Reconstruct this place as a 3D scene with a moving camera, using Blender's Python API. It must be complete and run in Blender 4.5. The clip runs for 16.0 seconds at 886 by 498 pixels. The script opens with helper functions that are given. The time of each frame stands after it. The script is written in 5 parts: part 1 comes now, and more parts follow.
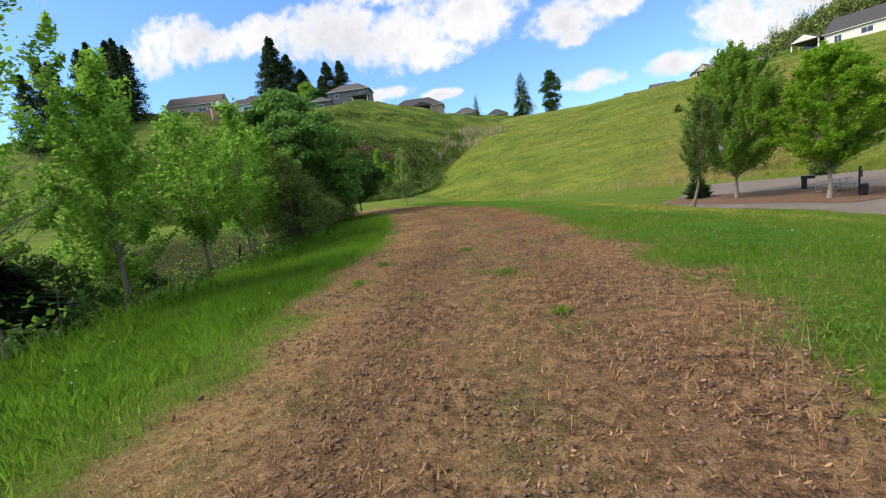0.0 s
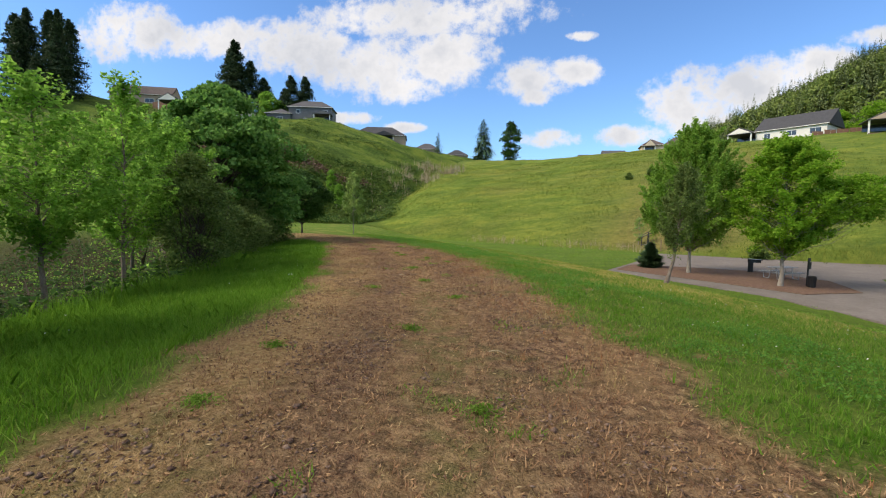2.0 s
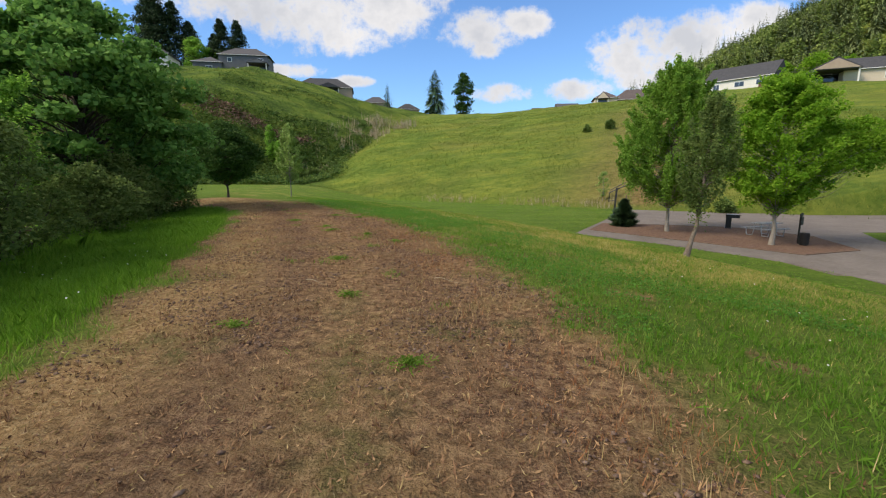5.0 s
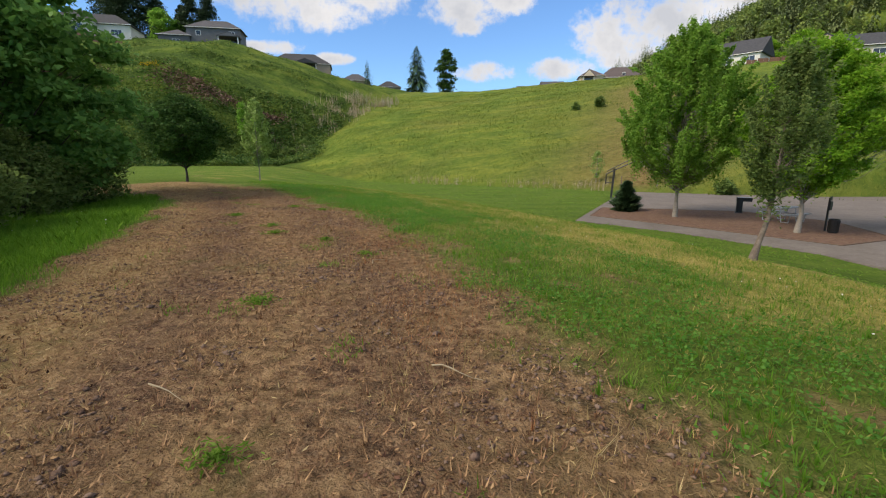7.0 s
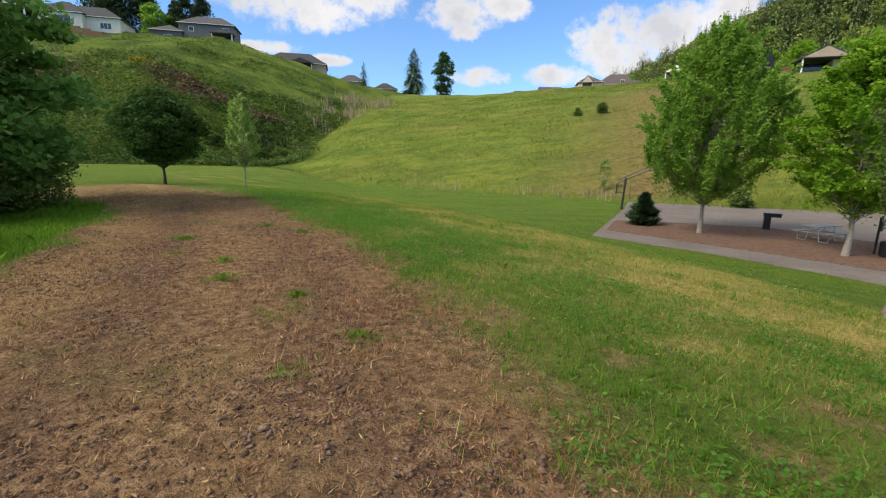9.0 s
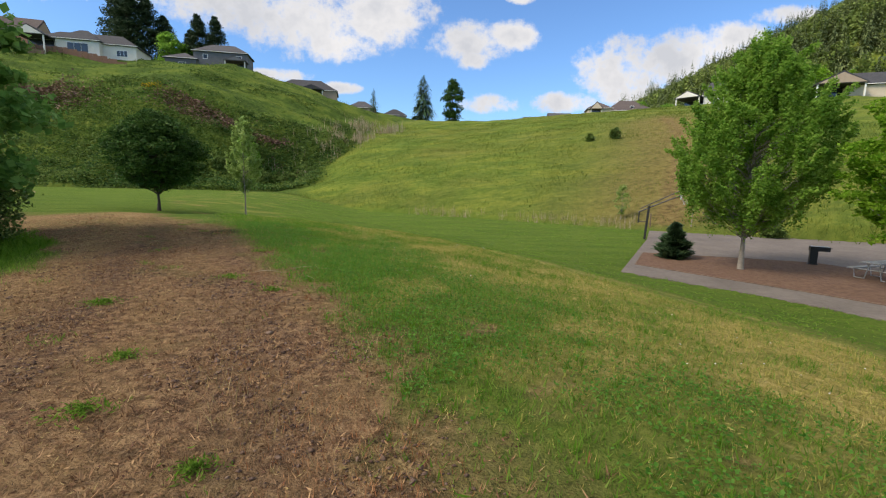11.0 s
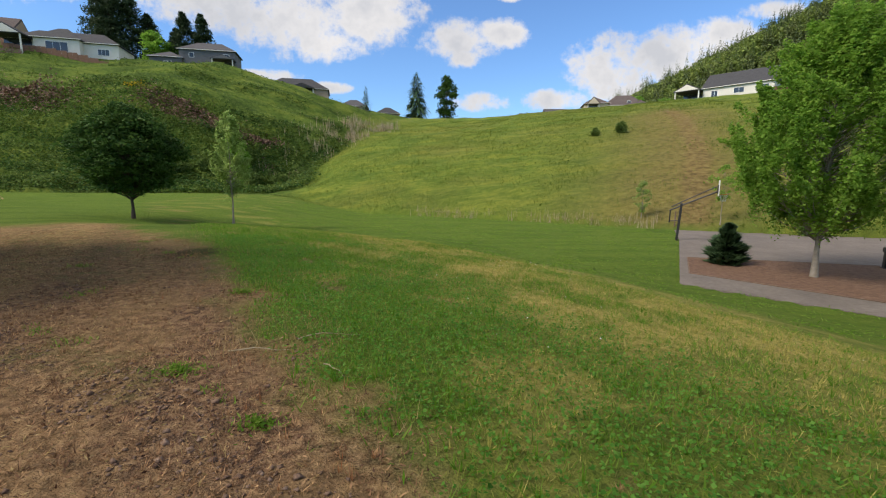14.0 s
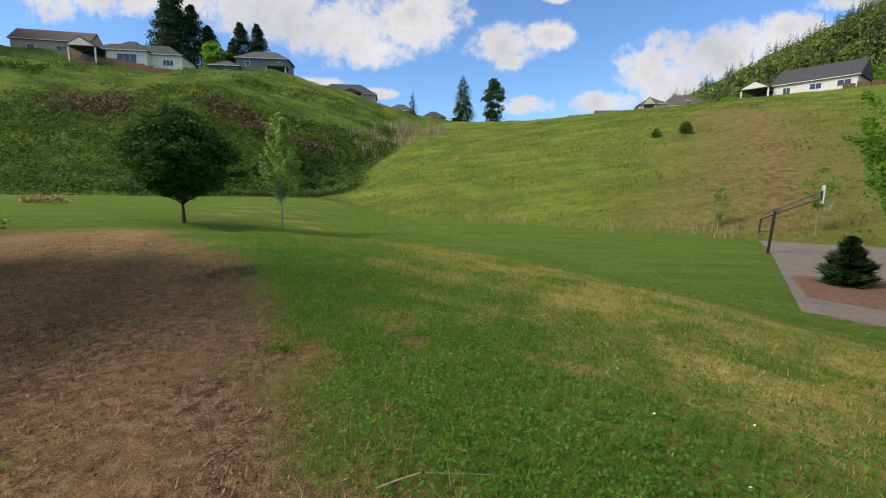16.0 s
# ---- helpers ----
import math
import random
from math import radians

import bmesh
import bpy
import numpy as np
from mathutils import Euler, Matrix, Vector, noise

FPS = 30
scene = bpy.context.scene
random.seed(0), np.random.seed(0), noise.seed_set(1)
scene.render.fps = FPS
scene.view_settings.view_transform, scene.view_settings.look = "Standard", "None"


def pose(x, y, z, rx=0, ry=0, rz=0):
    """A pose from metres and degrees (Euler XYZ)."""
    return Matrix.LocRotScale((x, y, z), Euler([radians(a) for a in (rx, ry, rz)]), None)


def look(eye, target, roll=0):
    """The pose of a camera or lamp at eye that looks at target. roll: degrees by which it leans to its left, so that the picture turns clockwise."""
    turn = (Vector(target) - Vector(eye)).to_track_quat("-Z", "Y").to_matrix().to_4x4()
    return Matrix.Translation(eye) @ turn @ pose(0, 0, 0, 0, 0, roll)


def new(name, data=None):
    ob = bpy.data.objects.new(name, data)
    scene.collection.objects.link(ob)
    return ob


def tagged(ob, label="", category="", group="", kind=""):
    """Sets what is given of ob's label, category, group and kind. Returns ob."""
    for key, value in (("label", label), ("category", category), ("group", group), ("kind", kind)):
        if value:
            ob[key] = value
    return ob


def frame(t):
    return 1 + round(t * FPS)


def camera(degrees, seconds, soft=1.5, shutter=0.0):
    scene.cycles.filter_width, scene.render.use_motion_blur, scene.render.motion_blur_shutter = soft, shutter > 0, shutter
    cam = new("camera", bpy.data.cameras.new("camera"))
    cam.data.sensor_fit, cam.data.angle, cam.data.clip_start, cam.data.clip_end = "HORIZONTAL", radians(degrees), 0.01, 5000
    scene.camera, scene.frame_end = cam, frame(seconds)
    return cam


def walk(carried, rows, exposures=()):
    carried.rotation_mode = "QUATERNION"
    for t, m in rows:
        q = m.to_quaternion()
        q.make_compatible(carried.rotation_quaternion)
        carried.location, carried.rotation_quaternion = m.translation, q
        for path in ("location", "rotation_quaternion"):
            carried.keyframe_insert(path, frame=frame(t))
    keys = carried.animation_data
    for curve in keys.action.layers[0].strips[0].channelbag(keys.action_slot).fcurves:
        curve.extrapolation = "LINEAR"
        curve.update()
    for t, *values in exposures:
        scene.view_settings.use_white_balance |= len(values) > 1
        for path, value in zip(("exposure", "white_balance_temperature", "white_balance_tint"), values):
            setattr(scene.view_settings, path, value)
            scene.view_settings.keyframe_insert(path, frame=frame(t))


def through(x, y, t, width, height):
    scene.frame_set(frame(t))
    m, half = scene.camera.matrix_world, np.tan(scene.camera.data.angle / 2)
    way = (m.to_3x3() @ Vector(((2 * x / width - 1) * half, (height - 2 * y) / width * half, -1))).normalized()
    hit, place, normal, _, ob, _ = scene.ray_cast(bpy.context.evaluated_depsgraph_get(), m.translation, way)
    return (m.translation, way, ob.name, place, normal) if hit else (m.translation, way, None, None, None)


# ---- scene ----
cam = camera(89.9, 16.0, soft=1.15)
PATH = [
    (0, (-0.096, 0.494, 1.249), (-0.632, 2.4, 0.965), -7.2),
    (0.5, (-0.308, 1.164, 1.316), (-0.649, 3.114, 1.035), -4.5),
    (1, (-0.47, 1.878, 1.365), (-0.792, 3.841, 1.165), -0.4),
    (1.5, (-0.586, 2.495, 1.398), (-0.896, 4.466, 1.254), 1.4),
    (2, (-0.734, 3.196, 1.392), (-1.027, 5.169, 1.245), 1.0),
    (2.5, (-0.832, 3.93, 1.389), (-1.09, 5.901, 1.17), 0.9),
    (3, (-0.96, 4.642, 1.383), (-1.185, 6.612, 1.118), -2.3),
    (3.5, (-1.007, 5.387, 1.393), (-1.14, 7.362, 1.106), -1.7),
    (4, (-1.165, 6.048, 1.39), (-1.294, 8.02, 1.086), 0.4),
    (6.5, (-1.295, 10.061, 1.294), (-1.317, 12.022, 0.9), -1.2),
    (7, (-1.501, 10.702, 1.311), (-1.514, 12.659, 0.896), -0.2),
    (7.5, (-1.636, 11.363, 1.32), (-1.619, 13.32, 0.908), -1.4),
    (8, (-1.796, 11.982, 1.358), (-1.774, 13.941, 0.954), 0.7),
    (8.5, (-1.911, 12.647, 1.37), (-1.89, 14.606, 0.969), 0.9),
    (11, (-2.124, 15.524, 1.492), (-2.143, 17.502, 1.198), 1.2),
    (11.5, (-2.254, 16.124, 1.5), (-2.273, 18.117, 1.331), -0.5),
    (12, (-2.364, 16.721, 1.473), (-2.254, 18.711, 1.313), 0.5),
    (12.5, (-2.59, 17.22, 1.49), (-2.54, 19.213, 1.329), 0.7),
    (13, (-2.856, 17.713, 1.486), (-2.827, 19.698, 1.236), 0.9),
    (13.5, (-3.063, 18.286, 1.474), (-3.044, 20.265, 1.183), -1.3),
    (14, (-3.361, 18.807, 1.483), (-3.351, 20.785, 1.184), 0.3),
    (14.5, (-3.532, 19.385, 1.463), (-3.511, 21.361, 1.155), 0.1),
    (15, (-3.758, 19.895, 1.476), (-3.725, 21.872, 1.173), 0.2),
    (15.5, (-3.919, 20.402, 1.436), (-3.908, 22.38, 1.14), 0.6),
    (16, (-4.19, 20.829, 1.506), (-4.371, 22.8, 1.223), 0.4),
]
walk(cam, [(t, look(eye, target, roll)) for t, eye, target, roll in PATH], [(0.0, 0.72, 6800, 12), (1.0, 0.68, 6800, 12), (2.0, 0.52, 6800, 12), (4.0, 0.46, 6800, 12), (8.0, 0.39, 6800, 12), (8.5, 0.52, 6800, 12), (11.0, 0.44, 6800, 12), (12.0, 0.35, 6800, 12), (13.5, 0.4, 6800, 12), (16.0, 0.34, 6800, 12)])

# ---- light ----
SUN_DIR = Vector((-0.66, -0.28, 0.66)).normalized()
world = bpy.data.worlds.new("sky")
scene.world = world
world.use_nodes = True
wn, wl = world.node_tree.nodes, world.node_tree.links
wn.clear()


def wmath(op, a, b=None, clamp=False):
    n = wn.new("ShaderNodeMath")
    n.operation, n.use_clamp = op, clamp
    for i, v in enumerate((a, b)):
        if v is None:
            continue
        if isinstance(v, (int, float)):
            n.inputs[i].default_value = v
        else:
            wl.new(v, n.inputs[i])
    return n.outputs[0]


sky = wn.new("ShaderNodeTexSky")
sky.sky_type, sky.sun_disc = "NISHITA", False
sky.sun_elevation = math.asin(SUN_DIR.z)
sky.sun_rotation = math.atan2(SUN_DIR.x, SUN_DIR.y)
sky.air_density, sky.dust_density, sky.ozone_density = 1.0, 0.2, 2.0
coord = wn.new("ShaderNodeTexCoord")
out = wn.new("ShaderNodeOutputWorld")
back = wn.new("ShaderNodeBackground")
back.inputs["Strength"].default_value = 0.15
clear_air = wn.new("ShaderNodeMix")
clear_air.data_type, clear_air.blend_type = "RGBA", "MULTIPLY"
clear_air.inputs[0].default_value = 1.0
clear_air.inputs[7].default_value = (0.56, 0.78, 1.02, 1)
wl.new(sky.outputs[0], clear_air.inputs[6])
wl.new(clear_air.outputs[2], back.inputs[0])

# Cumulus clouds: across and up on a plane one unit ahead, half width, half height
CLOUDS = [
    (-0.95, 0.44, 0.13, 0.07), (-0.72, 0.41, 0.14, 0.045), (-0.50, 0.385, 0.16, 0.07), (-0.31, 0.335, 0.13, 0.075), (-0.15, 0.35, 0.11, 0.065),
    (-0.25, 0.285, 0.085, 0.035), (-0.22, 0.44, 0.28, 0.05), (0.04, 0.30, 0.085, 0.042), (0.125, 0.312, 0.06, 0.03), (0.05, 0.262, 0.04, 0.022),
    (0.085, 0.172, 0.062, 0.022), (0.25, 0.178, 0.07, 0.022), (0.36, 0.232, 0.085, 0.048), (0.47, 0.262, 0.10, 0.052), (0.60, 0.315, 0.10, 0.038),
    (0.72, 0.36, 0.09, 0.022), (-0.38, 0.222, 0.075, 0.016), (-0.24, 0.20, 0.05, 0.012), (0.14, 0.385, 0.03, 0.01), (0.42, 0.195, 0.11, 0.03), (0.42, 0.25, 0.16, 0.06), (0.56, 0.29, 0.14, 0.05),
]
split = wn.new("ShaderNodeSeparateXYZ")
wl.new(coord.outputs["Generated"], split.inputs[0])
ahead = wmath("MAXIMUM", wmath("ABSOLUTE", split.outputs[1]), 0.15)
across, above = wmath("DIVIDE", split.outputs[0], ahead), wmath("DIVIDE", split.outputs[2], ahead)
flat = wn.new("ShaderNodeCombineXYZ")
wl.new(across, flat.inputs[0])
wl.new(above, flat.inputs[1])


def wnoise(scale, detail, rough):
    n = wn.new("ShaderNodeTexNoise")
    n.inputs["Scale"].default_value, n.inputs["Detail"].default_value, n.inputs["Roughness"].default_value = scale, detail, rough
    wl.new(flat.outputs[0], n.inputs["Vector"])
    return n.outputs["Fac"]


puff, billow = wnoise(10.0, 8, 0.62), wnoise(34.0, 7, 0.68)
cover = None
for cx, cz, rx, rz in CLOUDS:
    ex = wmath("POWER", wmath("DIVIDE", wmath("SUBTRACT", across, cx), rx), 2.0)
    dz = wmath("DIVIDE", wmath("SUBTRACT", above, cz), rz)
    ez = wmath("MULTIPLY", dz, dz)
    v = wmath("SUBTRACT", 1.0, wmath("ADD", ex, ez))
    cover = v if cover is None else wmath("MAXIMUM", cover, v)
cover = wmath("MAXIMUM", cover, -1.6)
rough_edge = wmath("ADD", wmath("MULTIPLY", wmath("SUBTRACT", puff, 0.5), 3.6), wmath("MULTIPLY", wmath("SUBTRACT", billow, 0.5), 2.2))
# unseen broken cloud overhead and behind, added to lift ambient light and soften shadows
dome = wn.new("ShaderNodeTexNoise")
dome.inputs["Scale"].default_value, dome.inputs["Detail"].default_value = 2.6, 6
wl.new(coord.outputs["Generated"], dome.inputs["Vector"])
high = wmath("MULTIPLY", wmath("SUBTRACT", above, 0.5), 4.0, True)
overhead = wmath("SUBTRACT", wmath("MULTIPLY", wmath("MULTIPLY", wmath("SUBTRACT", dome.outputs["Fac"], 0.36), 14.0), high), wmath("MULTIPLY", wmath("SUBTRACT", 1.0, high), 1.6))
cover = wmath("MAXIMUM", cover, overhead)
dense = wmath("ADD", cover, rough_edge)
amount = wn.new("ShaderNodeMapRange")
amount.interpolation_type = "SMOOTHSTEP"
amount.inputs["From Min"].default_value, amount.inputs["From Max"].default_value = -0.35, 0.85
wl.new(dense, amount.inputs["Value"])
tone = wn.new("ShaderNodeValToRGB")
tone.color_ramp.elements[0].position, tone.color_ramp.elements[0].color = 0.30, (0.93, 0.94, 0.96, 1)
tone.color_ramp.elements[1].position, tone.color_ramp.elements[1].color = 0.62, (0.62, 0.66, 0.73, 1)
wl.new(wmath("ADD", wmath("MULTIPLY", dense, 0.11), wmath("MULTIPLY", wnoise(5.0, 5, 0.55), 0.75)), tone.inputs[0])
cloud = wn.new("ShaderNodeBackground")
cloud.inputs["Strength"].default_value = 0.73
wl.new(tone.outputs[0], cloud.inputs[0])
blend = wn.new("ShaderNodeMixShader")
wl.new(amount.outputs[0], blend.inputs[0])
wl.new(back.outputs[0], blend.inputs[1])
wl.new(cloud.outputs[0], blend.inputs[2])
wl.new(blend.outputs[0], out.inputs[0])

sun = new("sun", bpy.data.lights.new("sun", "SUN"))
sun.data.energy, sun.data.angle, sun.data.color = 3.0, radians(24.0), (1.0, 0.9, 0.75)
sun.matrix_world = look(SUN_DIR * 100, (0, 0, 0))

# ---- ground heights ----
COURT_Z = -2.27


def smooth(a, b, v):
    u = np.clip((v - a) / (b - a), 0, 1)
    return u * u * (3 - 2 * u)


def trail_x(y):
    """The trail's middle line."""
    return -0.05 - 0.195 * y - 0.048 * np.clip(y - 12, 0, 45) ** 1.6


def trail_side(x, y):
    """Metres to the right of the trail's middle."""
    slope = 0.195 + 0.077 * np.clip(y - 12, 0, 45) ** 0.6
    return (x - trail_x(y)) / np.sqrt(1 + slope**2)


def ripple(x, y, size, seed):
    """Cheap smooth unevenness, about -1 to 1."""
    a, b = x / size + seed * 1.7, y / size - seed * 2.3
    return (np.sin(a + 1.3 * np.sin(0.7 * b + seed)) * np.cos(b + 1.1 * np.sin(0.8 * a)) + 0.5 * np.sin(2.3 * a + b * 1.1) * np.cos(1.9 * b - a * 0.6)) / 1.5


def height(x, y):
    x, y = np.asarray(x, float), np.asarray(y, float)
    side = trail_side(x, y)
    lawn = np.interp(side, [1.8, 3.0, 5.5, 8.4, 9.5, 12.5, 15.5, 17.0], [0.0, -0.05, -0.3, -0.72, -0.92, -1.6, -2.18, COURT_Z])
    ravine = -0.1 * np.clip(-side - 2.2, 0, 3) - 2.8 * smooth(5.5, 13, -side) * (1 - smooth(24, 40, y))
    near = lawn + ravine + 0.03 * ripple(x, y, 1.1, 1) + 0.015 * ripple(x, y, 0.35, 2)
    flat = smooth(33, 47, y)
    near = near * (1 - flat) + np.minimum(near, -0.5 - 1.3 * smooth(-24, -12, x)) * flat
    toe = 65 - 0.62 * np.clip(x, -40, 44)
    crest_y = 185 - 0.62 * np.clip(x - 8, 0, 80) - 0.1 * np.clip(x - 92, 0, 100)
    crest_z = 23.8 + 0.015 * np.clip(x - 5, 0, 200)
    u = np.clip((y - toe) / (crest_y - toe), 0, 1)
    right = COURT_Z + 0.3 + (crest_z - COURT_Z) * (1.4 * u - 0.4 * u * u) - 0.3 * np.clip(-20 - x, 0, 60) * smooth(0, 0.2, u)
    right = right - 0.05 * np.clip(y - crest_y, 0, 400)
    v = y - 92
    left = -0.6 + 19 * smooth(-6, 30, v) + 15 * smooth(12, 58, v) + 0.05 * np.clip(v - 60, 0, 60)
    left = left - 0.33 * (1 - 0.45 * smooth(80, 130, v)) * np.clip(x + 64, 0, 60) + 0.15 * np.clip(-90 - x, 0, 60) * smooth(0, 40, v)
    left = left + np.where(v > 0, smooth(0, 12, v) * (1.3 * ripple(x * 0.5, y * 2.4, 5, 4) + 0.4 * ripple(x * 0.6, y * 1.5, 2.3, 6)), 0)
    right = right + smooth(0, 0.1, u) * (0.3 * ripple(x, y, 5, 3) + 0.15 * ripple(x, y, 1.7, 7))
    rise = smooth(135, 250, y)
    mountain = np.clip(37 + 0.5 * (x - 97), -60, 170) * rise - 60 * (1 - rise)
    far = np.maximum(np.maximum(right, left), mountain)
    return np.where(y > toe, np.maximum(near, far), near)


# ---- materials ----
def material(name, colors, scale=4.0, rough=0.8, bump=0.3, bump_scale=None, metal=0.0, detail=6.0, spec=0.3, random_hue=0.0, island=False):
    """Colours laid by two scales of noise, with fine relief."""
    m = bpy.data.materials.new(name)
    m.use_nodes = True
    nt = m.node_tree
    n, l = nt.nodes, nt.links
    bsdf = n["Principled BSDF"]
    tex = n.new("ShaderNodeTexCoord")
    a = n.new("ShaderNodeTexNoise")
    a.inputs["Scale"].default_value, a.inputs["Detail"].default_value, a.inputs["Roughness"].default_value = scale, detail, 0.65
    b = n.new("ShaderNodeTexNoise")
    b.inputs["Scale"].default_value, b.inputs["Detail"].default_value = scale * 9, 4
    l.new(tex.outputs["Object"], a.inputs["Vector"])
    l.new(tex.outputs["Object"], b.inputs["Vector"])
    mix = n.new("ShaderNodeMath")
    mix.operation = "MULTIPLY_ADD"
    mix.inputs[1].default_value = 0.45
    l.new(b.outputs["Fac"], mix.inputs[0])
    sc = n.new("ShaderNodeMath")
    sc.operation = "MULTIPLY"
    sc.inputs[1].default_value = 0.55
    l.new(a.outputs["Fac"], sc.inputs[0])
    l.new(sc.outputs[0], mix.inputs[2])
    fac = mix.outputs[0]
    if random_hue:
        geo = n.new("ShaderNodeNewGeometry") if island else n.new("ShaderNodeObjectInfo")
        r = n.new("ShaderNodeMath")
        r.operation = "MULTIPLY_ADD"
        r.inputs[1].default_value = random_hue
        l.new(geo.outputs["Random Per Island" if island else "Random"], r.inputs[0])
        sub = n.new("ShaderNodeMath")
        sub.operation = "SUBTRACT"
        sub.inputs[1].default_value = random_hue / 2
        l.new(fac, sub.inputs[0])
        l.new(sub.outputs[0], r.inputs[2])
        fac = r.outputs[0]
    ramp = n.new("ShaderNodeValToRGB")
    el = ramp.color_ramp.elements
    lo, hi = 0.3, 0.7
    for i, c in enumerate(colors):
        p = lo + (hi - lo) * i / max(1, len(colors) - 1)
        e = el[i] if i < 2 else el.new(p)
        e.position, e.color = p, (*c, 1)
    l.new(fac, ramp.inputs[0])
    l.new(ramp.outputs[0], bsdf.inputs["Base Color"])
    bsdf.inputs["Roughness"].default_value = rough
    bsdf.inputs["Metallic"].default_value = metal
    bsdf.inputs["Specular IOR Level"].default_value = spec
    if bump:
        bp = n.new("ShaderNodeBump")
        bp.inputs["Strength"].default_value, bp.inputs["Distance"].default_value = bump, 0.02
        c = n.new("ShaderNodeTexNoise")
        c.inputs["Scale"].default_value, c.inputs["Detail"].default_value = bump_scale or scale * 12, 5
        l.new(tex.outputs["Object"], c.inputs["Vector"])
        l.new(c.outputs["Fac"], bp.inputs["Height"])
        l.new(bp.outputs[0], bsdf.inputs["Normal"])
    return m


def leaf_material(name, colors, scale=0.8, through=0.62, rough=0.6):
    """Leaves that let some light through."""
    m = material(name, colors, scale, rough, 0, random_hue=0.35, island=True, spec=0.12)
    n, l = m.node_tree.nodes, m.node_tree.links
    bsdf, ramp, outp = n["Principled BSDF"], n["Color Ramp"], n["Material Output"]
    tr = n.new("ShaderNodeBsdfTranslucent")
    mx = n.new("ShaderNodeMixShader")
    mx.inputs[0].default_value = through
    l.new(ramp.outputs[0], tr.inputs[0])
    l.new(bsdf.outputs[0], mx.inputs[1])
    l.new(tr.outputs[0], mx.inputs[2])
    l.new(mx.outputs[0], outp.inputs[0])
    return m


BARK = material("bark", [(0.07, 0.055, 0.045), (0.16, 0.13, 0.105), (0.25, 0.22, 0.19)], 6, 0.9, 0.8, 40)
BARK_PALE = material("pale_bark", [(0.13, 0.115, 0.095), (0.26, 0.235, 0.2), (0.36, 0.33, 0.29)], 7, 0.85, 0.6, 40)
BARK_DARK = material("dark_bark", [(0.03, 0.025, 0.02), (0.07, 0.055, 0.045), (0.11, 0.09, 0.07)], 6, 0.9, 0.8, 40)
LEAF_MAPLE = leaf_material("maple_leaves", [(0.12, 0.24, 0.034), (0.205, 0.375, 0.056), (0.305, 0.475, 0.092)])
LEAF_BRIGHT = leaf_material("bright_leaves", [(0.12, 0.26, 0.02), (0.21, 0.4, 0.032), (0.32, 0.5, 0.06)])
LEAF_LOCUST = leaf_material("young_leaves", [(0.12, 0.27, 0.035), (0.21, 0.41, 0.06), (0.32, 0.53, 0.1)], through=0.68)
LEAF_DARK = leaf_material("dark_leaves", [(0.028, 0.07, 0.016), (0.05, 0.11, 0.024), (0.085, 0.16, 0.036)], through=0.3)
LEAF_BIG = leaf_material("bigleaf_leaves", [(0.07, 0.175, 0.04), (0.135, 0.285, 0.06), (0.22, 0.39, 0.1)], through=0.45)
LEAF_OLIVE = leaf_material("grey_green_leaves", [(0.09, 0.14, 0.04), (0.155, 0.23, 0.065), (0.24, 0.32, 0.105)])
LEAF_SHRUB = leaf_material("shrub_leaves", [(0.065, 0.115, 0.03), (0.12, 0.19, 0.046), (0.19, 0.265, 0.07)], through=0.35)
LEAF_PALE = leaf_material("pale_leaves", [(0.2, 0.31, 0.08), (0.3, 0.43, 0.13), (0.42, 0.54, 0.2)])
NEEDLE = leaf_material("needles", [(0.024, 0.045, 0.026), (0.042, 0.075, 0.038), (0.075, 0.115, 0.055)], through=0.15)
NEEDLE_SPRUCE = leaf_material("spruce_needles", [(0.035, 0.075, 0.036), (0.062, 0.122, 0.056), (0.105, 0.175, 0.08)], through=0.15)
# far leaves lightened: distance haze is mixed into the base colour
WOODS_LEAF_HAZED = leaf_material("hazed_woods_leaves", [(0.13, 0.19, 0.05), (0.2, 0.27, 0.07), (0.28, 0.35, 0.1)], 0.05, through=0.25)
ASPHALT = material("old_asphalt", [(0.115, 0.1, 0.092), (0.16, 0.14, 0.128), (0.21, 0.187, 0.172)], 0.7, 0.9, 0.35, 60)
MULCH = material("bark_mulch", [(0.06, 0.035, 0.025), (0.145, 0.085, 0.058), (0.24, 0.155, 0.11)], 5, 0.95, 0.9, 30)
STEEL_BLACK = material("black_painted_steel", [(0.012, 0.012, 0.013), (0.022, 0.022, 0.023)], 8, 0.45, 0.15, 60, spec=0.5)
STEEL_GALV = material("galvanised_steel", [(0.35, 0.36, 0.37), (0.5, 0.51, 0.52)], 14, 0.45, 0.1, 60, metal=0.7)
TIMBER = material("weathered_timber", [(0.09, 0.06, 0.045), (0.17, 0.12, 0.09), (0.26, 0.2, 0.16)], 6, 0.9, 0.5, 50)
BOARD = material("white_backboard", [(0.7, 0.7, 0.7), (0.8, 0.8, 0.8)], 5, 0.4, 0.05)

